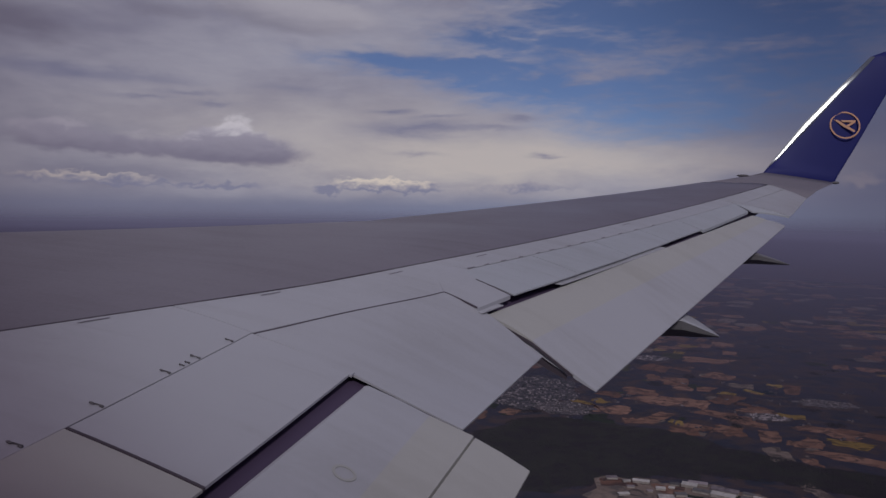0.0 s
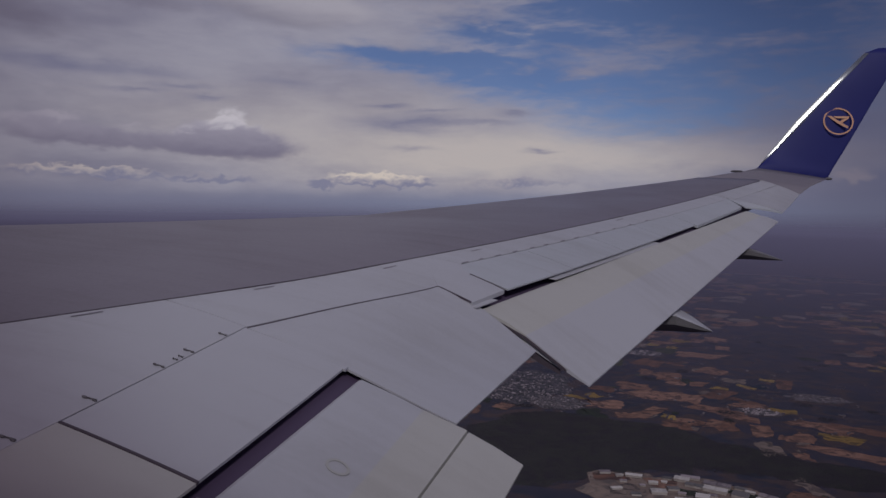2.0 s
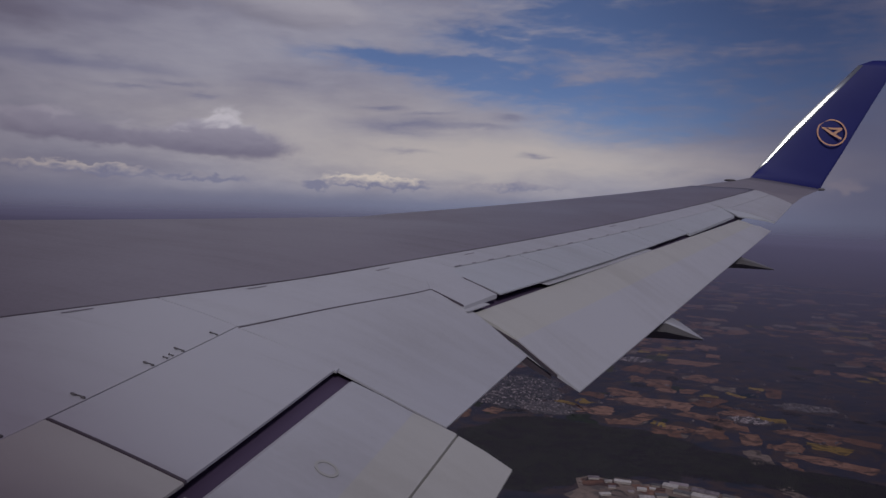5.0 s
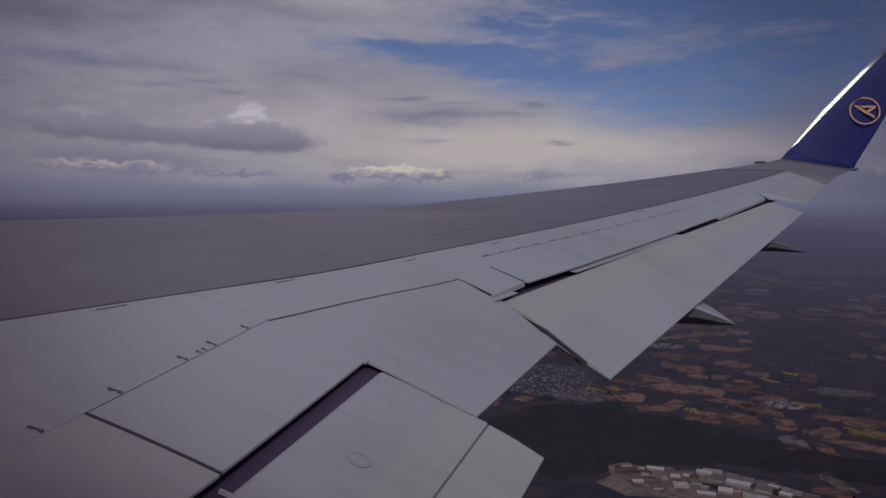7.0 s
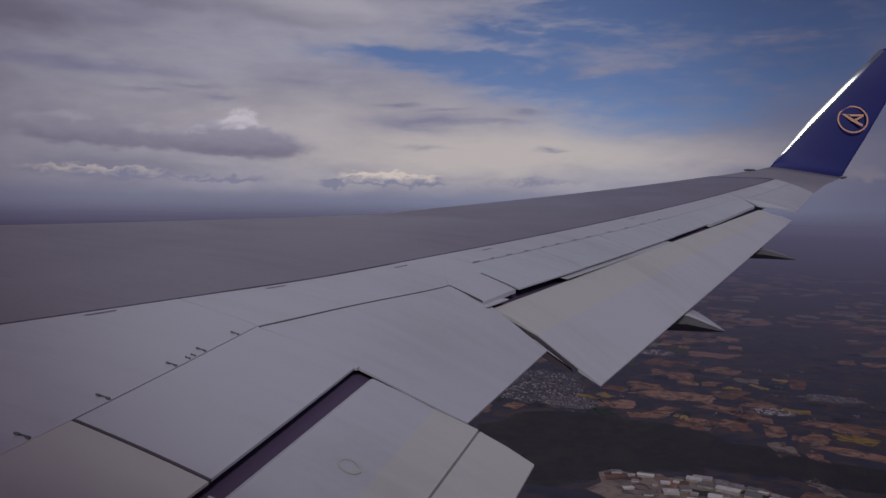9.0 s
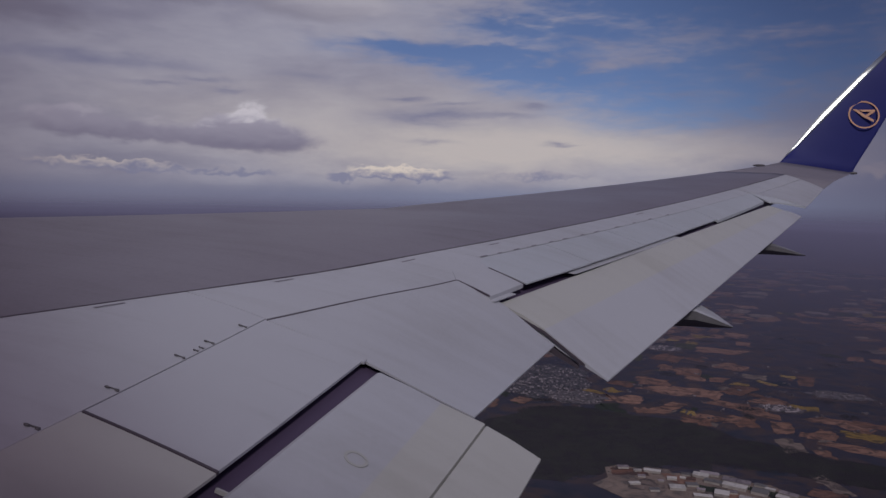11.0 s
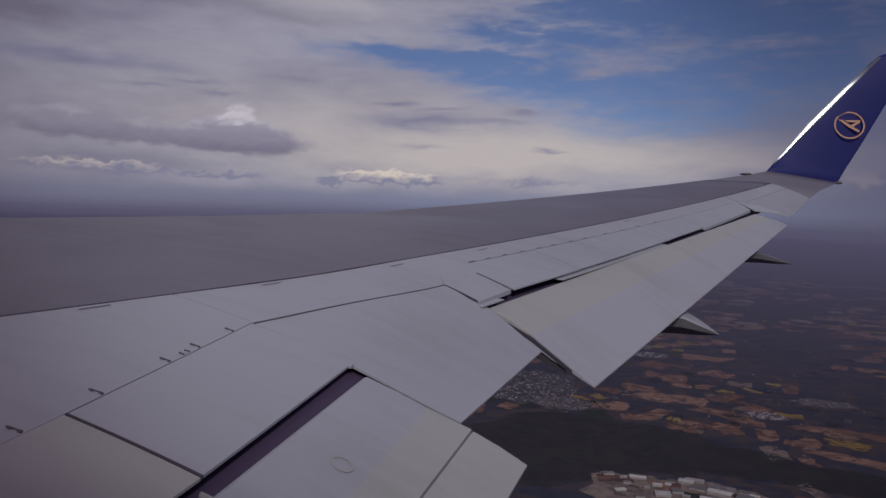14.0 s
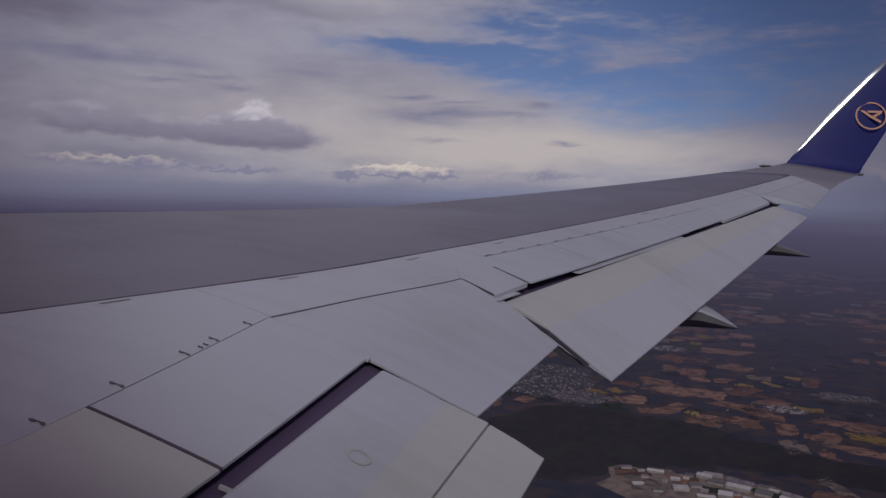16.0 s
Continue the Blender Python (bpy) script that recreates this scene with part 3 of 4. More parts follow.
blade = loft("winglet", [foil(*s) for s in BLADE], BLUE, wing, "dark blue glossy winglet")


def edge_strip(sections, reach, parent):
    """The bare polished strip round the winglet's leading edge."""
    rings = []
    for lead, trail, up, thick, crown in sections:
        lead, trail, up = Vector(lead), Vector(trail), Vector(up).normalized()
        ahead = (lead - trail).normalized()
        r = []
        for side, h in ((1, crown), (-1, thick - crown)):
            row_ = []
            for k in range(6):
                c = reach * min(1.0, max(0.06, (lead.z - 3.15) / 0.7)) * (k / 5) ** 2
                row_.append(lead.lerp(trail, c) + side * up * (h * math.sqrt(c) * (1 - c) * 2.6 + 0.004) + ahead * 0.006)
            r.append(row_)
        rings.append([tuple(p) for p in r[0][::-1] + r[1][1:]])
    return loft("leading_edge", rings, POLISHED, parent, "bare polished metal leading edge")


edge_strip(BLADE[1:6], 0.13, blade)


def emblem(parent):
    """A ring with a plain swept mark, lying flat on the inboard side."""
    c = Vector((18.345, 24.690, 4.372))
    ahead = Vector((1.0, 0.068, 0.0)).normalized()
    out = Vector((0.068, -1, 0.28)).normalized()
    upw = out.cross(ahead).normalized()
    if upw.z < 0:
        upw = -upw
    bm = bmesh.new()
    n = 40
    rings = []
    for rad, h in ((0.355, 0.0), (0.355, 0.006), (0.395, 0.006), (0.395, 0.0)):
        rings.append([bm.verts.new(c + out * (0.070 + h) + ahead * (rad * math.cos(2 * math.pi * i / n)) + upw * (rad * math.sin(2 * math.pi * i / n))) for i in range(n)])
    for a, b in zip(rings, rings[1:]):
        for i in range(n):
            bm.faces.new((a[i], a[(i + 1) % n], b[(i + 1) % n], b[i]))
    part("emblem_ring", bm, ORANGE, parent, "thin orange ring")
    bm = bmesh.new()
    for pts in (((-0.29, 0.16), (-0.17, 0.15), (0.02, 0.00), (0.25, -0.15), (0.23, -0.21), (-0.04, -0.05), (-0.20, 0.09)),
                ((-0.12, 0.145), (0.29, 0.145), (0.27, 0.08), (-0.05, 0.09)),
                ((0.27, 0.078), (0.17, 0.078), (0.035, -0.002), (0.10, -0.045))):
        lo = [bm.verts.new(c + out * 0.070 + ahead * a + upw * b) for a, b in pts]
        hi = [bm.verts.new(c + out * 0.077 + ahead * a + upw * b) for a, b in pts]
        bm.faces.new(hi)
        for i in range(len(pts)):
            j = (i + 1) % len(pts)
            bm.faces.new((lo[i], lo[j], hi[j], hi[i]))
    bmesh.ops.recalc_face_normals(bm, faces=bm.faces)
    part("emblem_mark", bm, ORANGE, parent, "plain orange swept mark")


emblem(blade)


def canoe(y, x_tip, z_tip, length, rise, deep, half, shell_label=""):
    """A flap track fairing that droops with the flap: a flat-sided body that runs out to a point, with a ridge. Shaded
    sides are painted dark, the lit upper face pale where one shows.
    """
    lower, upper = [], []
    for f, r, d, w in ((2.6, 0.95, 1.0, 0.5), (1.9, 1.02, 1.0, 0.95), (1.35, 1.03, 1.0, 1.0), (1.0, 1.0, 0.95, 0.98), (0.6, 0.64, 0.62, 0.72), (0.25, 0.28, 0.26, 0.36), (0.0, 0.02, 0.0, 0.03)):
        x, t, l, h = x_tip - f * length, z_tip + r * rise, z_tip + r * rise - d * deep - 0.012, w * half
        m = t - (t - l) * 0.12
        lower.append([(x, y - h, m), (x, y + h, m), (x, y + h * 0.92, m - (m - l) * 0.5), (x, y + h * 0.35, l), (x, y - h * 0.35, l), (x, y - h * 0.92, m - (m - l) * 0.5)])
        upper.append([(x, y - h * 1.01, m + 0.003), (x, y - h * 0.85, t), (x, y, t + 0.02 * w), (x + 0.30 * h, y + h * 1.1, t), (x + 0.34 * h, y + h * 1.25, m + 0.003)])
    body = loft("track_fairing", lower, FAIRING_SHADED, wing, "pointed flap track fairing, its shaded sides painted dark grey")
    shell = loft("upper_shell", upper, WING_GREY if shell_label else FAIRING_SHADED, body, shell_label)
    for ob in (body, shell):
        ob.data.set_sharp_from_angle(angle=radians(12))


canoe(11.95, 13.42, 0.378, 0.47, 0.235, 0.24, 0.27, "upper shell, its lit top painted pale grey")
canoe(15.8, 15.08, 1.062, 0.55, 0.170, 0.17, 0.17)


def lug(x, y, k=1.0):
    """A small hinge fitting: a dark eye ahead of the joint on a bent leg."""
    bm = bmesh.new()
    k *= 0.72
    z = skin_z(x - 0.08 * k, y)
    bmesh.ops.create_icosphere(bm, subdivisions=2, radius=1.0, matrix=Matrix.Translation((x - 0.085 * k, y - 0.004, z + 0.006)) @ pose(0, 0, 0, 0, 12, 0) @ Matrix.Diagonal((0.024 * k, 0.012 * k, 0.007, 1)))
    box(bm, (x - 0.040 * k, y + 0.006, skin_z(x - 0.04 * k, y) + 0.003), (0.085 * k, 0.007, 0.005), 4, 12)
    box(bm, (x - 0.004, y, skin_z(x, y) + 0.002), (0.030 * k, 0.020 * k, 0.006), 0, 16)
    smooth(part("hinge_fitting", bm, FITTING, wing))


for y, k in ((5.09, 1.0), (5.60, 1.0), (6.155, 0.85), (6.29, 0.4), (6.345, 0.4), (6.45, 0.85), (6.83, 0.75)):
    lug(9.435 + 0.06 * (y - 4.92), y, k)


def mark(x, y, length, wide, turn):
    """A short dark stripe of worn lettering, lying on the skin."""
    bm = bmesh.new()
    c, s_ = math.cos(radians(turn)), math.sin(radians(turn))
    rows = []
    for k in range(5):
        v = (k / 4 - 0.5) * length
        rows.append([bm.verts.new((px, py, skin_z(px, py) + h)) for px, py, h in
                     ((x + u * c - v * s_, y + u * s_ + v * c, h) for u, h in ((-wide / 2, 0.001), (-wide / 2, 0.003), (wide / 2, 0.003), (wide / 2, 0.001)))])
    for q, r in zip(rows, rows[1:]):
        for i in range(3):
            bm.faces.new((q[i], q[i + 1], r[i + 1], r[i]))
    bmesh.ops.recalc_face_normals(bm, faces=bm.faces)
    part("stripe", bm, TIP_GREY, wing, "short faded grey stripe")


for x, y, l in ((8.64, 6.62, 0.22), (9.29, 7.95, 0.20), (9.98, 9.3, 0.2), (10.62, 10.62, 0.2), (12.3, 14.1, 0.25)):
    mark(x, y, l, 0.016, -24)


for y, l in ((10.05, 0.13), (10.32, 0.08), (10.62, 0.12), (10.95, 0.10), (11.3, 0.10), (11.6, 0.12), (12.0, 0.10), (12.35, 0.14), (12.9, 0.12), (13.4, 0.10), (13.9, 0.14), (14.5, 0.12)):
    mark(osp_x(y) - 0.01, y, l, 0.016, -25)


def round_mark(x, y, rad):
    """A faint painted ring on the inner flap."""
    bm = bmesh.new()
    n = 24

    def on_flap(px, py):
        f = (py - 3.4) / 3.5
        t = (px - 10.182 - 0.308 * f) / (0.430 - 0.011 * f)
        return (0.362 + 0.376 * f) * (1 - t) + (0.190 + 0.379 * f) * t + 0.006
    rings = []
    for r, h in ((rad, 0.001), (rad, 0.003), (rad * 0.74, 0.003), (rad * 0.74, 0.001)):
        pts = [(x + r * math.cos(2 * math.pi * i / n), y + r * math.sin(2 * math.pi * i / n)) for i in range(n)]
        rings.append([bm.verts.new((px, py, on_flap(px, py) + h)) for px, py in pts])
    for q, w in zip(rings, rings[1:]):
        for i in range(n):
            bm.faces.new((q[i], q[(i + 1) % n], w[(i + 1) % n], w[i]))
    bmesh.ops.recalc_face_normals(bm, faces=bm.faces)
    part("round_mark", bm, FAIRING_MARK, flap, "faint painted ring")


round_mark(10.690, 5.90, 0.065)


def small_light(name, centre, size, label):
    bm = bmesh.new()
    bmesh.ops.create_icosphere(bm, subdivisions=2, radius=1.0, matrix=Matrix.Translation(centre) @ Matrix.Diagonal((*size, 1)))
    smooth(part(name, bm, FITTING, wing, label))


small_light("position_light", (15.56, 23.44, 2.93), (0.16, 0.10, 0.035), "dark glazed position light")
small_light("tail_light", (18.10, 24.36, 2.80), (0.11, 0.05, 0.04), "dark tail light housing")
# bracket in the inner flap slot
bm = bmesh.new()
box(bm, (10.31, 5.24, skin_z(10.31, 5.24) - 0.062), (0.11, 0.016, 0.02), 0, 16)
part("bracket", bm, FAIRING_MARK, wing, "pale metal bracket")
bm = bmesh.new()
box(bm, (10.95, 6.91, 0.545), (0.40, 0.012, 0.012), 0, 22)
part("seal", bm, SEAL_AND_SHADE, wing, "dark side seal")


# ---- the cabin wall round the window ----
HULL_R, HULL_Z = 2.515, 1.40
WIN_W, WIN_H = 0.37, 0.48


def hull():
    """The plain fuselage shell with one window opening; unseen, added to shade the inner wing."""
    body = tagged(new("fuselage"), "plain painted fuselage wall with a cabin window", "fuselage", kind="structure")
    xs = [-8.0, -4, 0, 4, 8, PANE_X - WIN_W / 2, PANE_X + WIN_W / 2, 15, 19, 23, 27, 30]
    lo = math.asin((PANE_Z - WIN_H / 2 - HULL_Z) / HULL_R)
    hi = math.asin((PANE_Z + WIN_H / 2 - HULL_Z) / HULL_R)
    turns = [lo, hi] + [hi + (2 * math.pi - hi + lo) * k / 30 for k in range(1, 30)]
    bm = bmesh.new()
    skins = []
    for rad in (HULL_R, HULL_R - 0.03):
        skins.append([[bm.verts.new((x, rad * math.cos(a), HULL_Z + rad * math.sin(a))) for a in turns] for x in xs])
    n = len(turns)
    for i in range(len(xs) - 1):
        for j in range(n):
            k = (j + 1) % n
            o, q = skins
            if i == 5 and j == 0:
                for a, b in (((i, j), (i + 1, j)), ((i + 1, j), (i + 1, k)), ((i + 1, k), (i, k)), ((i, k), (i, j))):
                    bm.faces.new((o[a[0]][a[1]], o[b[0]][b[1]], q[b[0]][b[1]], q[a[0]][a[1]]))
                continue
            bm.faces.new((o[i][j], o[i + 1][j], o[i + 1][k], o[i][k]))
            bm.faces.new((q[i][j], q[i][k], q[i + 1][k], q[i + 1][j]))
    for end in (0, -1):
        bm.faces.new(skins[0][end])
    part("shell", bm, CABIN, body)
    ya = HULL_R * math.cos(lo) - 0.004
    yb = HULL_R * math.cos(hi) - 0.004

    def place(a, b):
        f = (b + 1) / 2
        return (PANE_X + a * WIN_W / 2, ya + (yb - ya) * f - 0.015, PANE_Z + b * WIN_H / 2)
    bm = bmesh.new()
    outer, inner = [], []
    for k in range(40):
        t = 2 * math.pi * k / 40
        c, s_ = math.cos(t), math.sin(t)
        m = max(abs(c), abs(s_))
        outer.append(bm.verts.new(place(c / m, s_ / m)))
        inner.append(bm.verts.new(place(0.93 * math.copysign(abs(c) ** 0.5, c), 0.93 * math.copysign(abs(s_) ** 0.5, s_))))
    for k in range(40):
        j = (k + 1) % 40
        bm.faces.new((outer[k], outer[j], inner[j], inner[k]))
    part("window_frame", bm, CABIN, body, "rounded window frame")
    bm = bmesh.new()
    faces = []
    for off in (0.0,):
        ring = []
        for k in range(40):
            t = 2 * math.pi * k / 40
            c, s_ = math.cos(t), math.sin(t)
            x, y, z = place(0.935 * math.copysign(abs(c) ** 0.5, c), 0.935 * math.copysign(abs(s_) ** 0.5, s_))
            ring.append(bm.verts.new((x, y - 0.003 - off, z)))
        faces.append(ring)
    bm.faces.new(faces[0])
    # pane that carries the painted darkening of the view's edges
    pane = part("window_pane", bm, ACRYLIC, body, "clear acrylic pane with a vignette painted towards its rim")
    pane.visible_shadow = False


hull()


# ---- the land below ----
LAND = -150.0
rnd = random.Random(11)
bm = bmesh.new()
centre = bm.verts.new((0, 0, LAND))
last = None
for rad in (120, 300, 600, 1000, 1800, 3000, 4850):
    ring = [bm.verts.new((rad * math.cos(2 * math.pi * i / 96), rad * math.sin(2 * math.pi * i / 96), LAND)) for i in range(96)]
    for i in range(96):
        j = (i + 1) % 96
        bm.faces.new((ring[i], ring[j], centre) if last is None else (last[i], ring[i], ring[j], last[j]))
    last = ring
bmesh.ops.recalc_face_normals(bm, faces=bm.faces)
ground = tagged(part("ground", bm, GROUND), "dark wooded plain with fields under blue haze", "ground", kind="structure")
if ground.data.polygons[0].normal.z < 0:
    ground.data.flip_normals()


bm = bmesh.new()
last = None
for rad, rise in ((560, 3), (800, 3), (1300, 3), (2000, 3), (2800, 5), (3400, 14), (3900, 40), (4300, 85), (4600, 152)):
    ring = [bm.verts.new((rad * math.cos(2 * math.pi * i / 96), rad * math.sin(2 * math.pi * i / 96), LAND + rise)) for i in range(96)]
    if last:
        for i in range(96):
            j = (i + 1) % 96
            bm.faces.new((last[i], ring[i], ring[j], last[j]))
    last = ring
tagged(smooth(part("haze", bm, HAZE_SHEET)), "thin sheet painted as blue distance haze over the far plain", "haze", kind="stuff")


def inside(x, y, zones):
    return any(((x - cx) / rx) ** 2 + ((y - cy) / ry) ** 2 < 1 for cx, cy, rx, ry in zones)


WOODS = ((15, 480, 78, 52), (-40, 440, 60, 45), (95, 470, 45, 26), (-10, 520, 40, 22), (150, 455, 40, 20))
TOWN = ((-50, 615, 46, 52), (-15, 570, 22, 18), (135, 585, 14, 9), (60, 790, 20, 14), (190, 640, 22, 12))
WORKS = ((62, 408, 52, 18),)


def outline(cx, cy, w, d, turn, wobble):
    """An uneven plot with four sides and ragged margins."""
    corners = [(a * w / 2 + rnd.uniform(-wobble, wobble) * w * 0.7, b * d / 2 + rnd.uniform(-wobble, wobble) * d * 0.7) for a, b in ((-1, -1), (1, -1), (1, 1), (-1, 1))]
    pts = []
    for (ax, ay), (bx, by) in zip(corners, corners[1:] + corners[:1]):
        for k in range(5):
            f = k / 5
            j = rnd.uniform(-0.13, 0.13) * min(w, d) if k else 0.0
            px, py = ax + (bx - ax) * f + j, ay + (by - ay) * f + j * 1.4
            pts.append((cx + px * math.cos(turn) - py * math.sin(turn), cy + px * math.sin(turn) + py * math.cos(turn)))
    return pts


def sheet(bm, pts, z, depth=0.5):
    hi = [bm.verts.new((x, y, z)) for x, y in pts]
    lo = [bm.verts.new((x, y, LAND - depth)) for x, y in pts]
    f = bm.faces.new(hi)
    if f.normal.z < 0:
        f.normal_flip()
    for i in range(len(pts)):
        j = (i + 1) % len(pts)
        bm.faces.new((lo[i], lo[j], hi[j], hi[i]))


plots = []
for cx, cy, w, d, turn, m in ((72, 612, 62, 30, -0.25, FIELD_BROWN), (105, 578, 46, 22, -0.45, FIELD_BROWN), (20, 575, 30, 26, 0.2, FIELD_BROWN), (48, 640, 36, 20, -0.1, FIELD_BROWN),
                              (168, 560, 40, 20, -0.5, FIELD_BROWN), (150, 592, 20, 16, -0.2, FIELD_YELLOW), (12, 600, 12, 16, 0.3, FIELD_YELLOW), (176, 530, 26, 13, -0.3, FIELD_YELLOW),
                              (200, 555, 40, 14, -0.4, FIELD_BROWN), (16, 770, 26, 40, 0.1, FIELD_YELLOW), (118, 800, 50, 26, -0.1, FIELD_BROWN), (170, 500, 44, 13, -0.45, FIELD_BROWN)):
    plots.append((cx, cy, w, d, turn, m))
taken = [(p[0], p[1], max(p[2], p[3]) * 0.52) for p in plots]
yy = 335.0
while yy < 3600:
    step = 23 + (yy - 335) * 0.018
    xx = -0.55 * yy - 60 + rnd.uniform(0, 30)
    while xx < 0.75 * yy + 120:
        w = step * rnd.uniform(0.3, 0.95)
        x, y = xx + w / 2, yy + rnd.uniform(-0.45, 0.45) * step
        xx += w * rnd.uniform(0.9, 1.5)
        turn = 0.9 * noise.noise(Vector((x / 300, y / 300, 0.3))) - 0.35 + rnd.uniform(-0.3, 0.3)
        dense = noise.noise(Vector((x / 150, y / 150, 5.1)))
        if inside(x, y, WOODS) or inside(x, y, TOWN) or inside(x, y, WORKS) or any(math.hypot(x - a, y - b) < c + w * 0.3 for a, b, c in taken):
            continue
        if y < 520 and x < 120:
            continue
        if rnd.random() > 0.52 + dense * 1.3:
            continue
        k = rnd.random() + noise.noise(Vector((x / 90, y / 90, 2.2))) * 0.25
        m = FIELD_BROWN if k < 0.60 else FIELD_GREEN if k < 0.70 else FIELD_TAN if k < 0.86 else FIELD_YELLOW
        for _ in range(rnd.choice((0, 0, 1, 2))):
            plots.append((x + rnd.uniform(-0.6, 0.6) * w, y + rnd.uniform(-0.5, 0.5) * step, w * rnd.uniform(0.2, 0.5), step * rnd.uniform(0.2, 0.5), turn + rnd.uniform(-0.3, 0.3), rnd.choice((FIELD_GREEN, FIELD_TAN, FIELD_BROWN, GROUND, GROUND))))
        plots.append((x, y, w * rnd.uniform(0.7, 1.1), step * rnd.uniform(0.35, 1.1) * (0.6 if m is FIELD_YELLOW else 1), turn, m))
    yy += step * 0.8
near = [p for p in plots if p[1] < 1250 and -0.12 * p[1] - 60 < p[0] < 0.42 * p[1]][:330]
rest = {}
chosen = set(id(p) for p in near)
for n_, p in enumerate(plots):
    cx, cy, w, d, turn, m = p
    z = LAND + 0.04 + (n_ % 397) * 0.0006
    if id(p) in chosen:
        bm = bmesh.new()
        sheet(bm, outline(cx, cy, w, d, turn, 0.30), z, 0.02)
        part("field", bm, m, ground)
    else:
        rest.setdefault(m.name, (m, bmesh.new()))
        sheet(rest[m.name][1], outline(cx, cy, w, d, turn, 0.30), z, 0.02)
for m, bm in rest.values():
    ob = part("far_fields", bm, m, ground)
    ob["kind"] = "stuff"


# woods: a rough canopy of small crowns
def crowns(zones, count):
    vs, fs = [], []
    k = 0
    while k < count:
        cx, cy, rx, ry = rnd.choice(zones)
        a, r = rnd.uniform(0, 2 * math.pi), math.sqrt(rnd.random())
        x, y = cx + rx * r * math.cos(a) * rnd.uniform(0.85, 1.1), cy + ry * r * math.sin(a) * rnd.uniform(0.85, 1.1)
        if inside(x, y, WORKS):
            k += 1
            continue
        s = rnd.uniform(0.35, 0.85)
        b = len(vs)
        n = 6
        for h, q in ((0.0, 0.9), (0.14, 1.0), (0.30, 0.70)):
            for i in range(n):
                t = 2 * math.pi * i / n + k
                j = rnd.uniform(0.75, 1.2)
                vs.append((x + s * q * j * math.cos(t), y + s * q * j * math.sin(t), LAND + s * h * rnd.uniform(0.85, 1.15)))
        vs.append((x, y, LAND + s * 0.38 + 0.05))
        for lv in range(2):
            for i in range(n):
                fs.append((b + lv * n + i, b + lv * n + (i + 1) % n, b + lv * n + n + (i + 1) % n, b + lv * n + n + i))
        for i in range(n):
            fs.append((b + 2 * n + i, b + 2 * n + (i + 1) % n, b + 3 * n))
        k += 1
    me = bpy.data.meshes.new("woodland")
    me.from_pydata(vs, [], fs)
    me.materials.append(WOOD)
    return new("woodland", me)


for cx, cy, rx, ry in WOODS:
    bm = bmesh.new()
    sheet(bm, [(cx + rx * 1.03 * math.cos(a) * q, cy + ry * 1.03 * math.sin(a) * q) for a, q in ((2 * math.pi * i / 28, rnd.uniform(0.82, 1.12)) for i in range(28))], LAND + 0.05 + rnd.uniform(0, 0.02), 0.0)
    part("wood_floor", bm, WOOD, ground)
tagged(crowns(WOODS, 24000), "dark green woodland canopy on the plain", "woods", kind="stuff")
hedges = [(rnd.uniform(-60, 330), rnd.uniform(540, 900), rnd.uniform(3, 10), rnd.uniform(3, 9)) for _ in range(26)]
hedges = [h for h in hedges if not inside(h[0], h[1], TOWN)]
tagged(crowns(hedges, 2400), "small dark copses between the fields", "woods", kind="stuff")


def house_mesh(vs, fs, x, y, w, d, h, turn, roof):
    c, s = math.cos(turn), math.sin(turn)
    b = len(vs)
    for px, py, pz in ((-w, -d, 0), (w, -d, 0), (w, d, 0), (-w, d, 0), (-w, -d, h), (w, -d, h), (w, d, h), (-w, d, h), (-w, 0, h + roof), (w, 0, h + roof)):
        vs.append((x + (px * c - py * s) / 2, y + (px * s + py * c) / 2, LAND + pz))
    fs += [tuple(b + i for i in f) for f in ((0, 1, 5, 4), (2, 3, 7, 6), (1, 2, 6, 9, 5), (3, 0, 4, 8, 7), (4, 5, 9, 8), (6, 7, 8, 9))]


for cx, cy, rx, ry in TOWN:
    bm = bmesh.new()
    sheet(bm, [(cx + rx * 1.1 * math.cos(a) * q, cy + ry * 1.1 * math.sin(a) * q) for a, q in ((2 * math.pi * i / 26, rnd.uniform(0.72, 1.15)) for i in range(26))], LAND + 0.30 + rnd.uniform(0, 0.02), 0.0)
    part("settlement_ground", bm, BUILT, ground)

for zone, count in zip(TOWN, (420, 110, 60, 60, 80)):
    vs, fs = [], []
    for _ in range(count):
        a, r = rnd.uniform(0, 2 * math.pi), math.sqrt(rnd.random())
        x, y = zone[0] + zone[2] * r * math.cos(a), zone[1] + zone[3] * r * math.sin(a)
        big = rnd.random() < 0.08
        house_mesh(vs, fs, x, y, rnd.uniform(0.9, 1.7) * (2.2 if big else 1), rnd.uniform(0.7, 1.1) * (1.8 if big else 1), rnd.uniform(0.5, 0.9), rnd.uniform(0, 3.1), 0.35)
    me = bpy.data.meshes.new("village")
    me.from_pydata(vs, [], fs)
    me.materials.append(ROOF_TILE)
    tagged(new("village", me), "far village of small pale houses", "village", kind="stuff")

vs, fs = [], []
for _ in range(110):
    y = 540 + 700 * rnd.random() ** 1.4
    x = rnd.uniform(-0.1, 0.42) * y
    for _ in range(rnd.choice((1, 2, 3))):
        house_mesh(vs, fs, x + rnd.uniform(-3, 3), y + rnd.uniform(-3, 3), rnd.uniform(1.0, 2.6), rnd.uniform(0.8, 1.6), rnd.uniform(0.5, 1.0), rnd.uniform(0, 3.1), 0.4)
me = bpy.data.meshes.new("farmsteads")
me.from_pydata(vs, [], fs)
me.materials.append(ROOF_TILE)
tagged(new("farmsteads", me), "scattered pale farm buildings among the fields", "farms", kind="stuff")

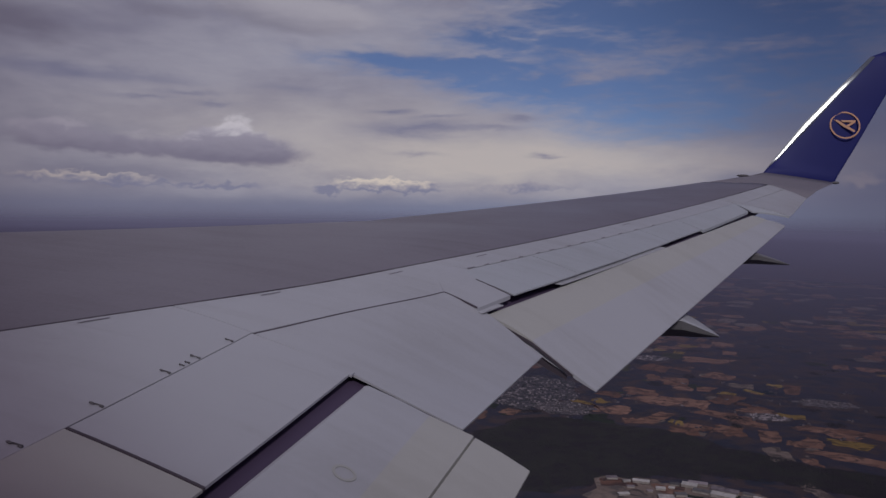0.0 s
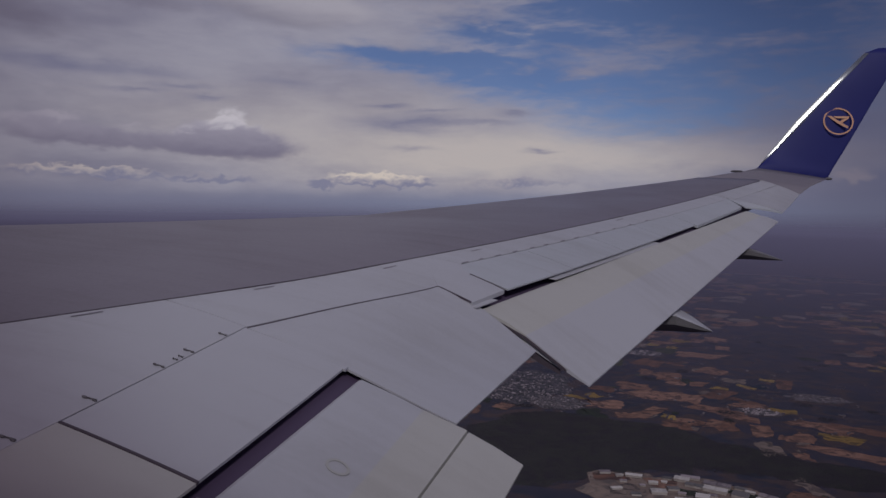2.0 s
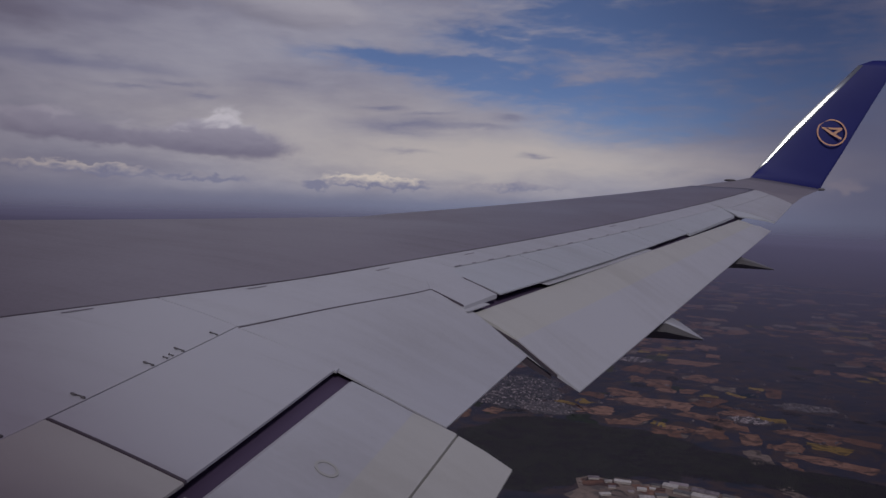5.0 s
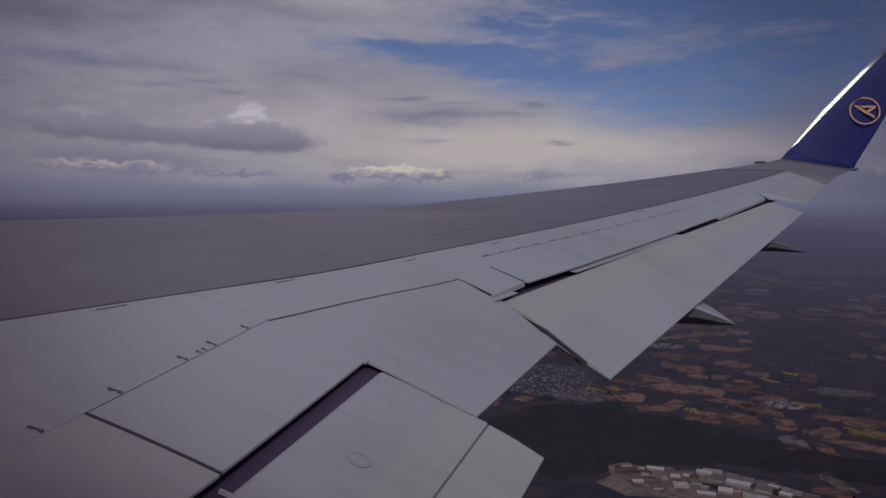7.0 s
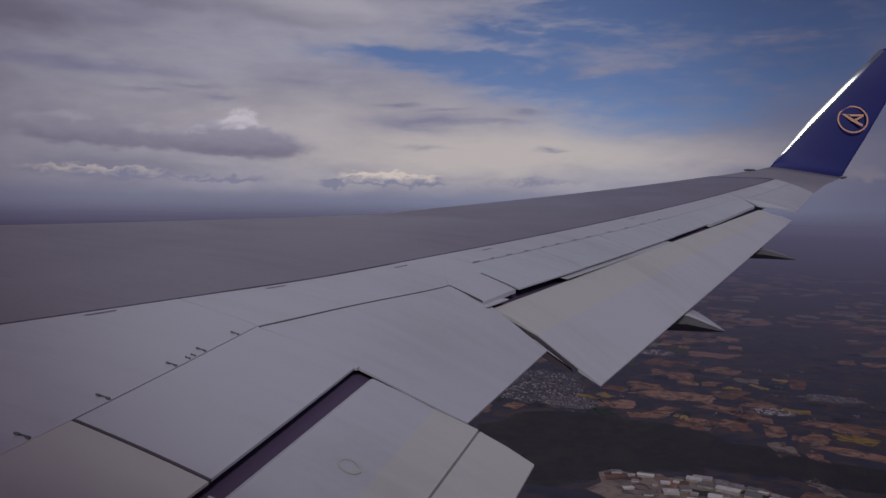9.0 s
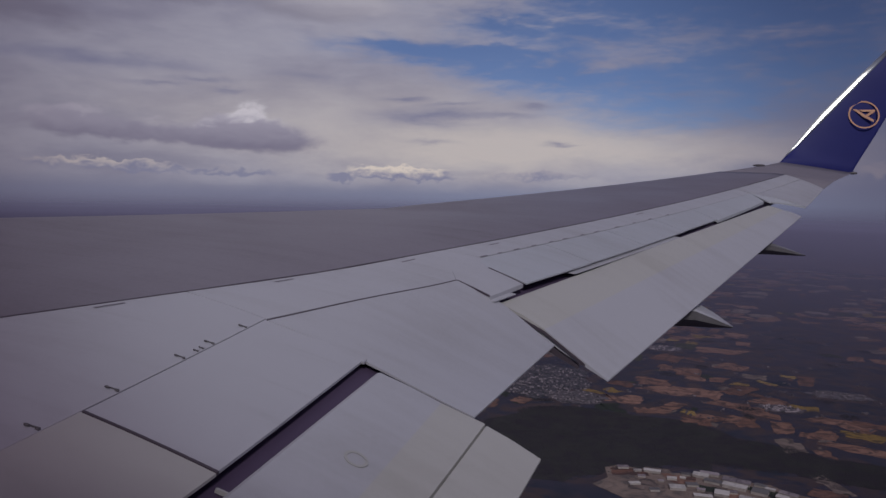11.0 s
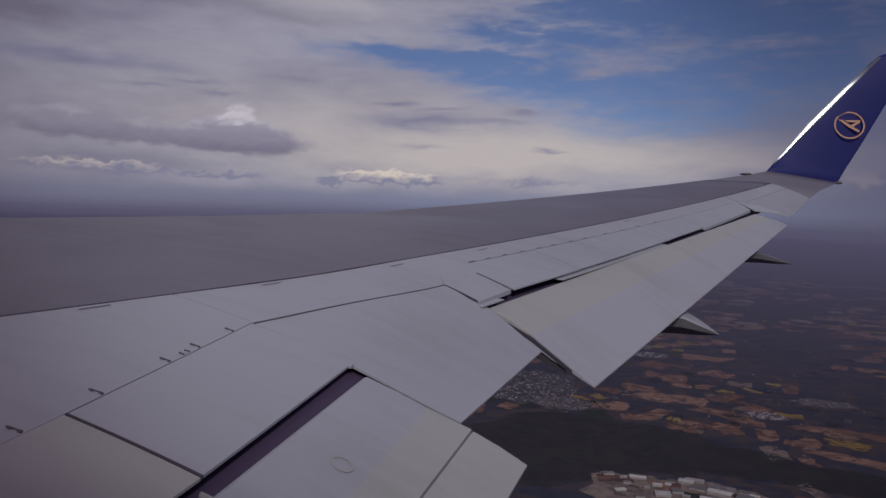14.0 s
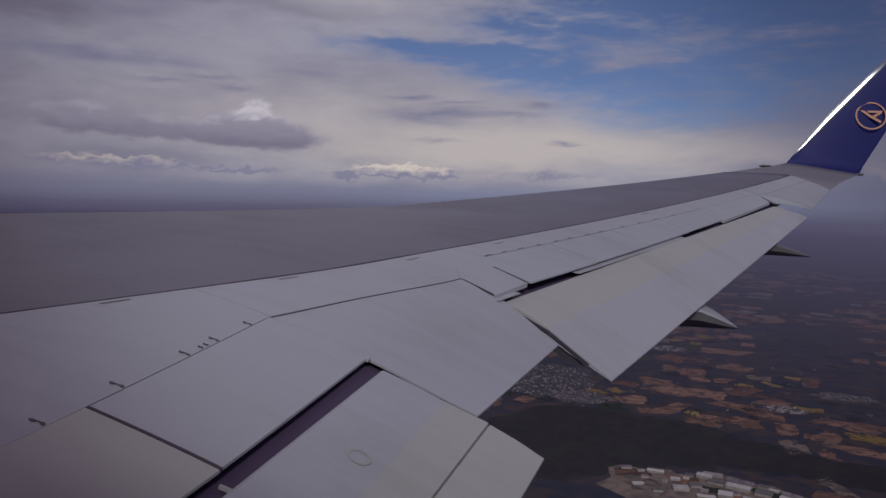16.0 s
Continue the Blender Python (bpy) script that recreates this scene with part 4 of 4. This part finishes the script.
# the works: a bare yard with halls
bm = bmesh.new()
sheet(bm, [(10, 423), (17, 429), (30, 427), (33, 431), (45, 430), (47, 425), (57, 427), (62, 432), (80, 430), (84, 423), (98, 422), (104, 414), (118, 409), (112, 398), (96, 392), (92, 382), (60, 380), (40, 386), (20, 382), (4, 396), (12, 408)], LAND + 0.20)
tagged(part("yard", bm, YARD, ground), "bare tan gravel yard")


for x, y, w, d, turn, m in ((24, 420, 18, 9, 0.2, FIELD_BROWN), (40, 424, 9, 8, -0.1, FIELD_TAN), (52, 416, 16, 12, 0.1, FIELD_BROWN), (72, 424, 18, 7, -0.2, FIELD_TAN),
                          (92, 412, 20, 10, -0.4, FIELD_GREEN), (30, 404, 20, 12, 0.3, FIELD_TAN), (66, 406, 14, 8, -0.2, FIELD_GREEN), (80, 398, 22, 10, -0.3, FIELD_BROWN), (104, 402, 14, 9, -0.5, FIELD_TAN)):
    bm = bmesh.new()
    sheet(bm, outline(x, y, w, d, turn, 0.25), LAND + 0.21 + w * 0.001, 0.0)
    part("bare_plot", bm, m, ground)


def hall(x, y, w, d, h, turn, roofing):
    base = tagged(new("warehouse"), "flat pale-roofed warehouse on a gravel yard", "warehouse", "warehouses of the works")
    base.matrix_world = pose(x, y, LAND + 0.20, 0, 0, turn)
    bm = bmesh.new()
    box(bm, (0, 0, h / 2), (w, d, h))
    part("wall", bm, WALLS, base)
    bm = bmesh.new()
    vs = box(bm, (0, 0, h + 0.12), (w + 0.3, d + 0.3, 0.24))
    for v in vs:
        if v.co.z > h + 0.1 and abs(v.co.y) > 0:
            v.co.y *= 0.96
    for k in range(3):
        box(bm, (w * (k - 1) * 0.28, 0, h + 0.3), (w * 0.05, d * 0.8, 0.16))
    part("roof", bm, roofing, base)


LARGE_HALLS = (
    (36, 423, 9, 3, 1.2, -4, ROOF_PALE),
    (62, 424, 8, 5, 1.4, -14, ROOF_PALE),
    (68, 416, 10, 4, 1.2, -16, ROOF_DARK),
    (78, 412, 12, 5, 1.6, -20, ROOF_PALE),
    (90, 408, 8, 7, 1.5, -20, ROOF_DARK),
    (56, 409, 6, 4, 1.0, 10, ROOF_DARK),
    (48, 402, 8, 5, 1.3, 6, ROOF_PALE),
    (70, 400, 7, 6, 1.5, -10, ROOF_PALE),
    (84, 396, 12, 4, 1.2, -16, ROOF_PALE),
    (60, 394, 9, 3, 1.1, 0, ROOF_PALE),
    (36, 396, 5, 3, 1.0, 12, ROOF_DARK),
    (100, 404, 6, 4, 1.1, -24, ROOF_PALE),
    (26, 402, 6, 2.4, 0.9, 24, ROOF_PALE),
    (46, 415, 5, 3, 1.0, 0, ROOF_PALE),
)
SMALL_HALLS = (
    (52, 418, 3, 2, 0.7, -8, ROOF_PALE),
    (40, 410, 3, 2, 0.7, 14, ROOF_TILE),
    (60, 403, 4, 2.5, 0.9, -12, ROOF_TILE),
    (76, 404, 4, 3, 0.9, 8, ROOF_TILE),
    (30, 414, 4, 2, 0.8, 4, ROOF_TILE),
    (96, 414, 5, 2, 0.9, -22, ROOF_PALE),
    (67, 428, 10, 4, 1.1, -8, ROOF_TILE),
    (80, 420, 14, 6, 1.3, -16, ROOF_TILE),
    (20, 425, 6, 3, 1.0, 12, ROOF_TILE),
    (54, 424, 5, 3, 0.9, -6, ROOF_DARK),
    (92, 418, 6, 3, 1.0, -24, ROOF_DARK),
    (104, 409, 9, 4, 1.2, -30, ROOF_TILE),
    (28, 422, 4, 2, 0.8, 20, ROOF_PALE),
)
for x, y, w, d, h, turn, r in LARGE_HALLS + SMALL_HALLS:
    hall(x, y, w, d, h, turn, r)
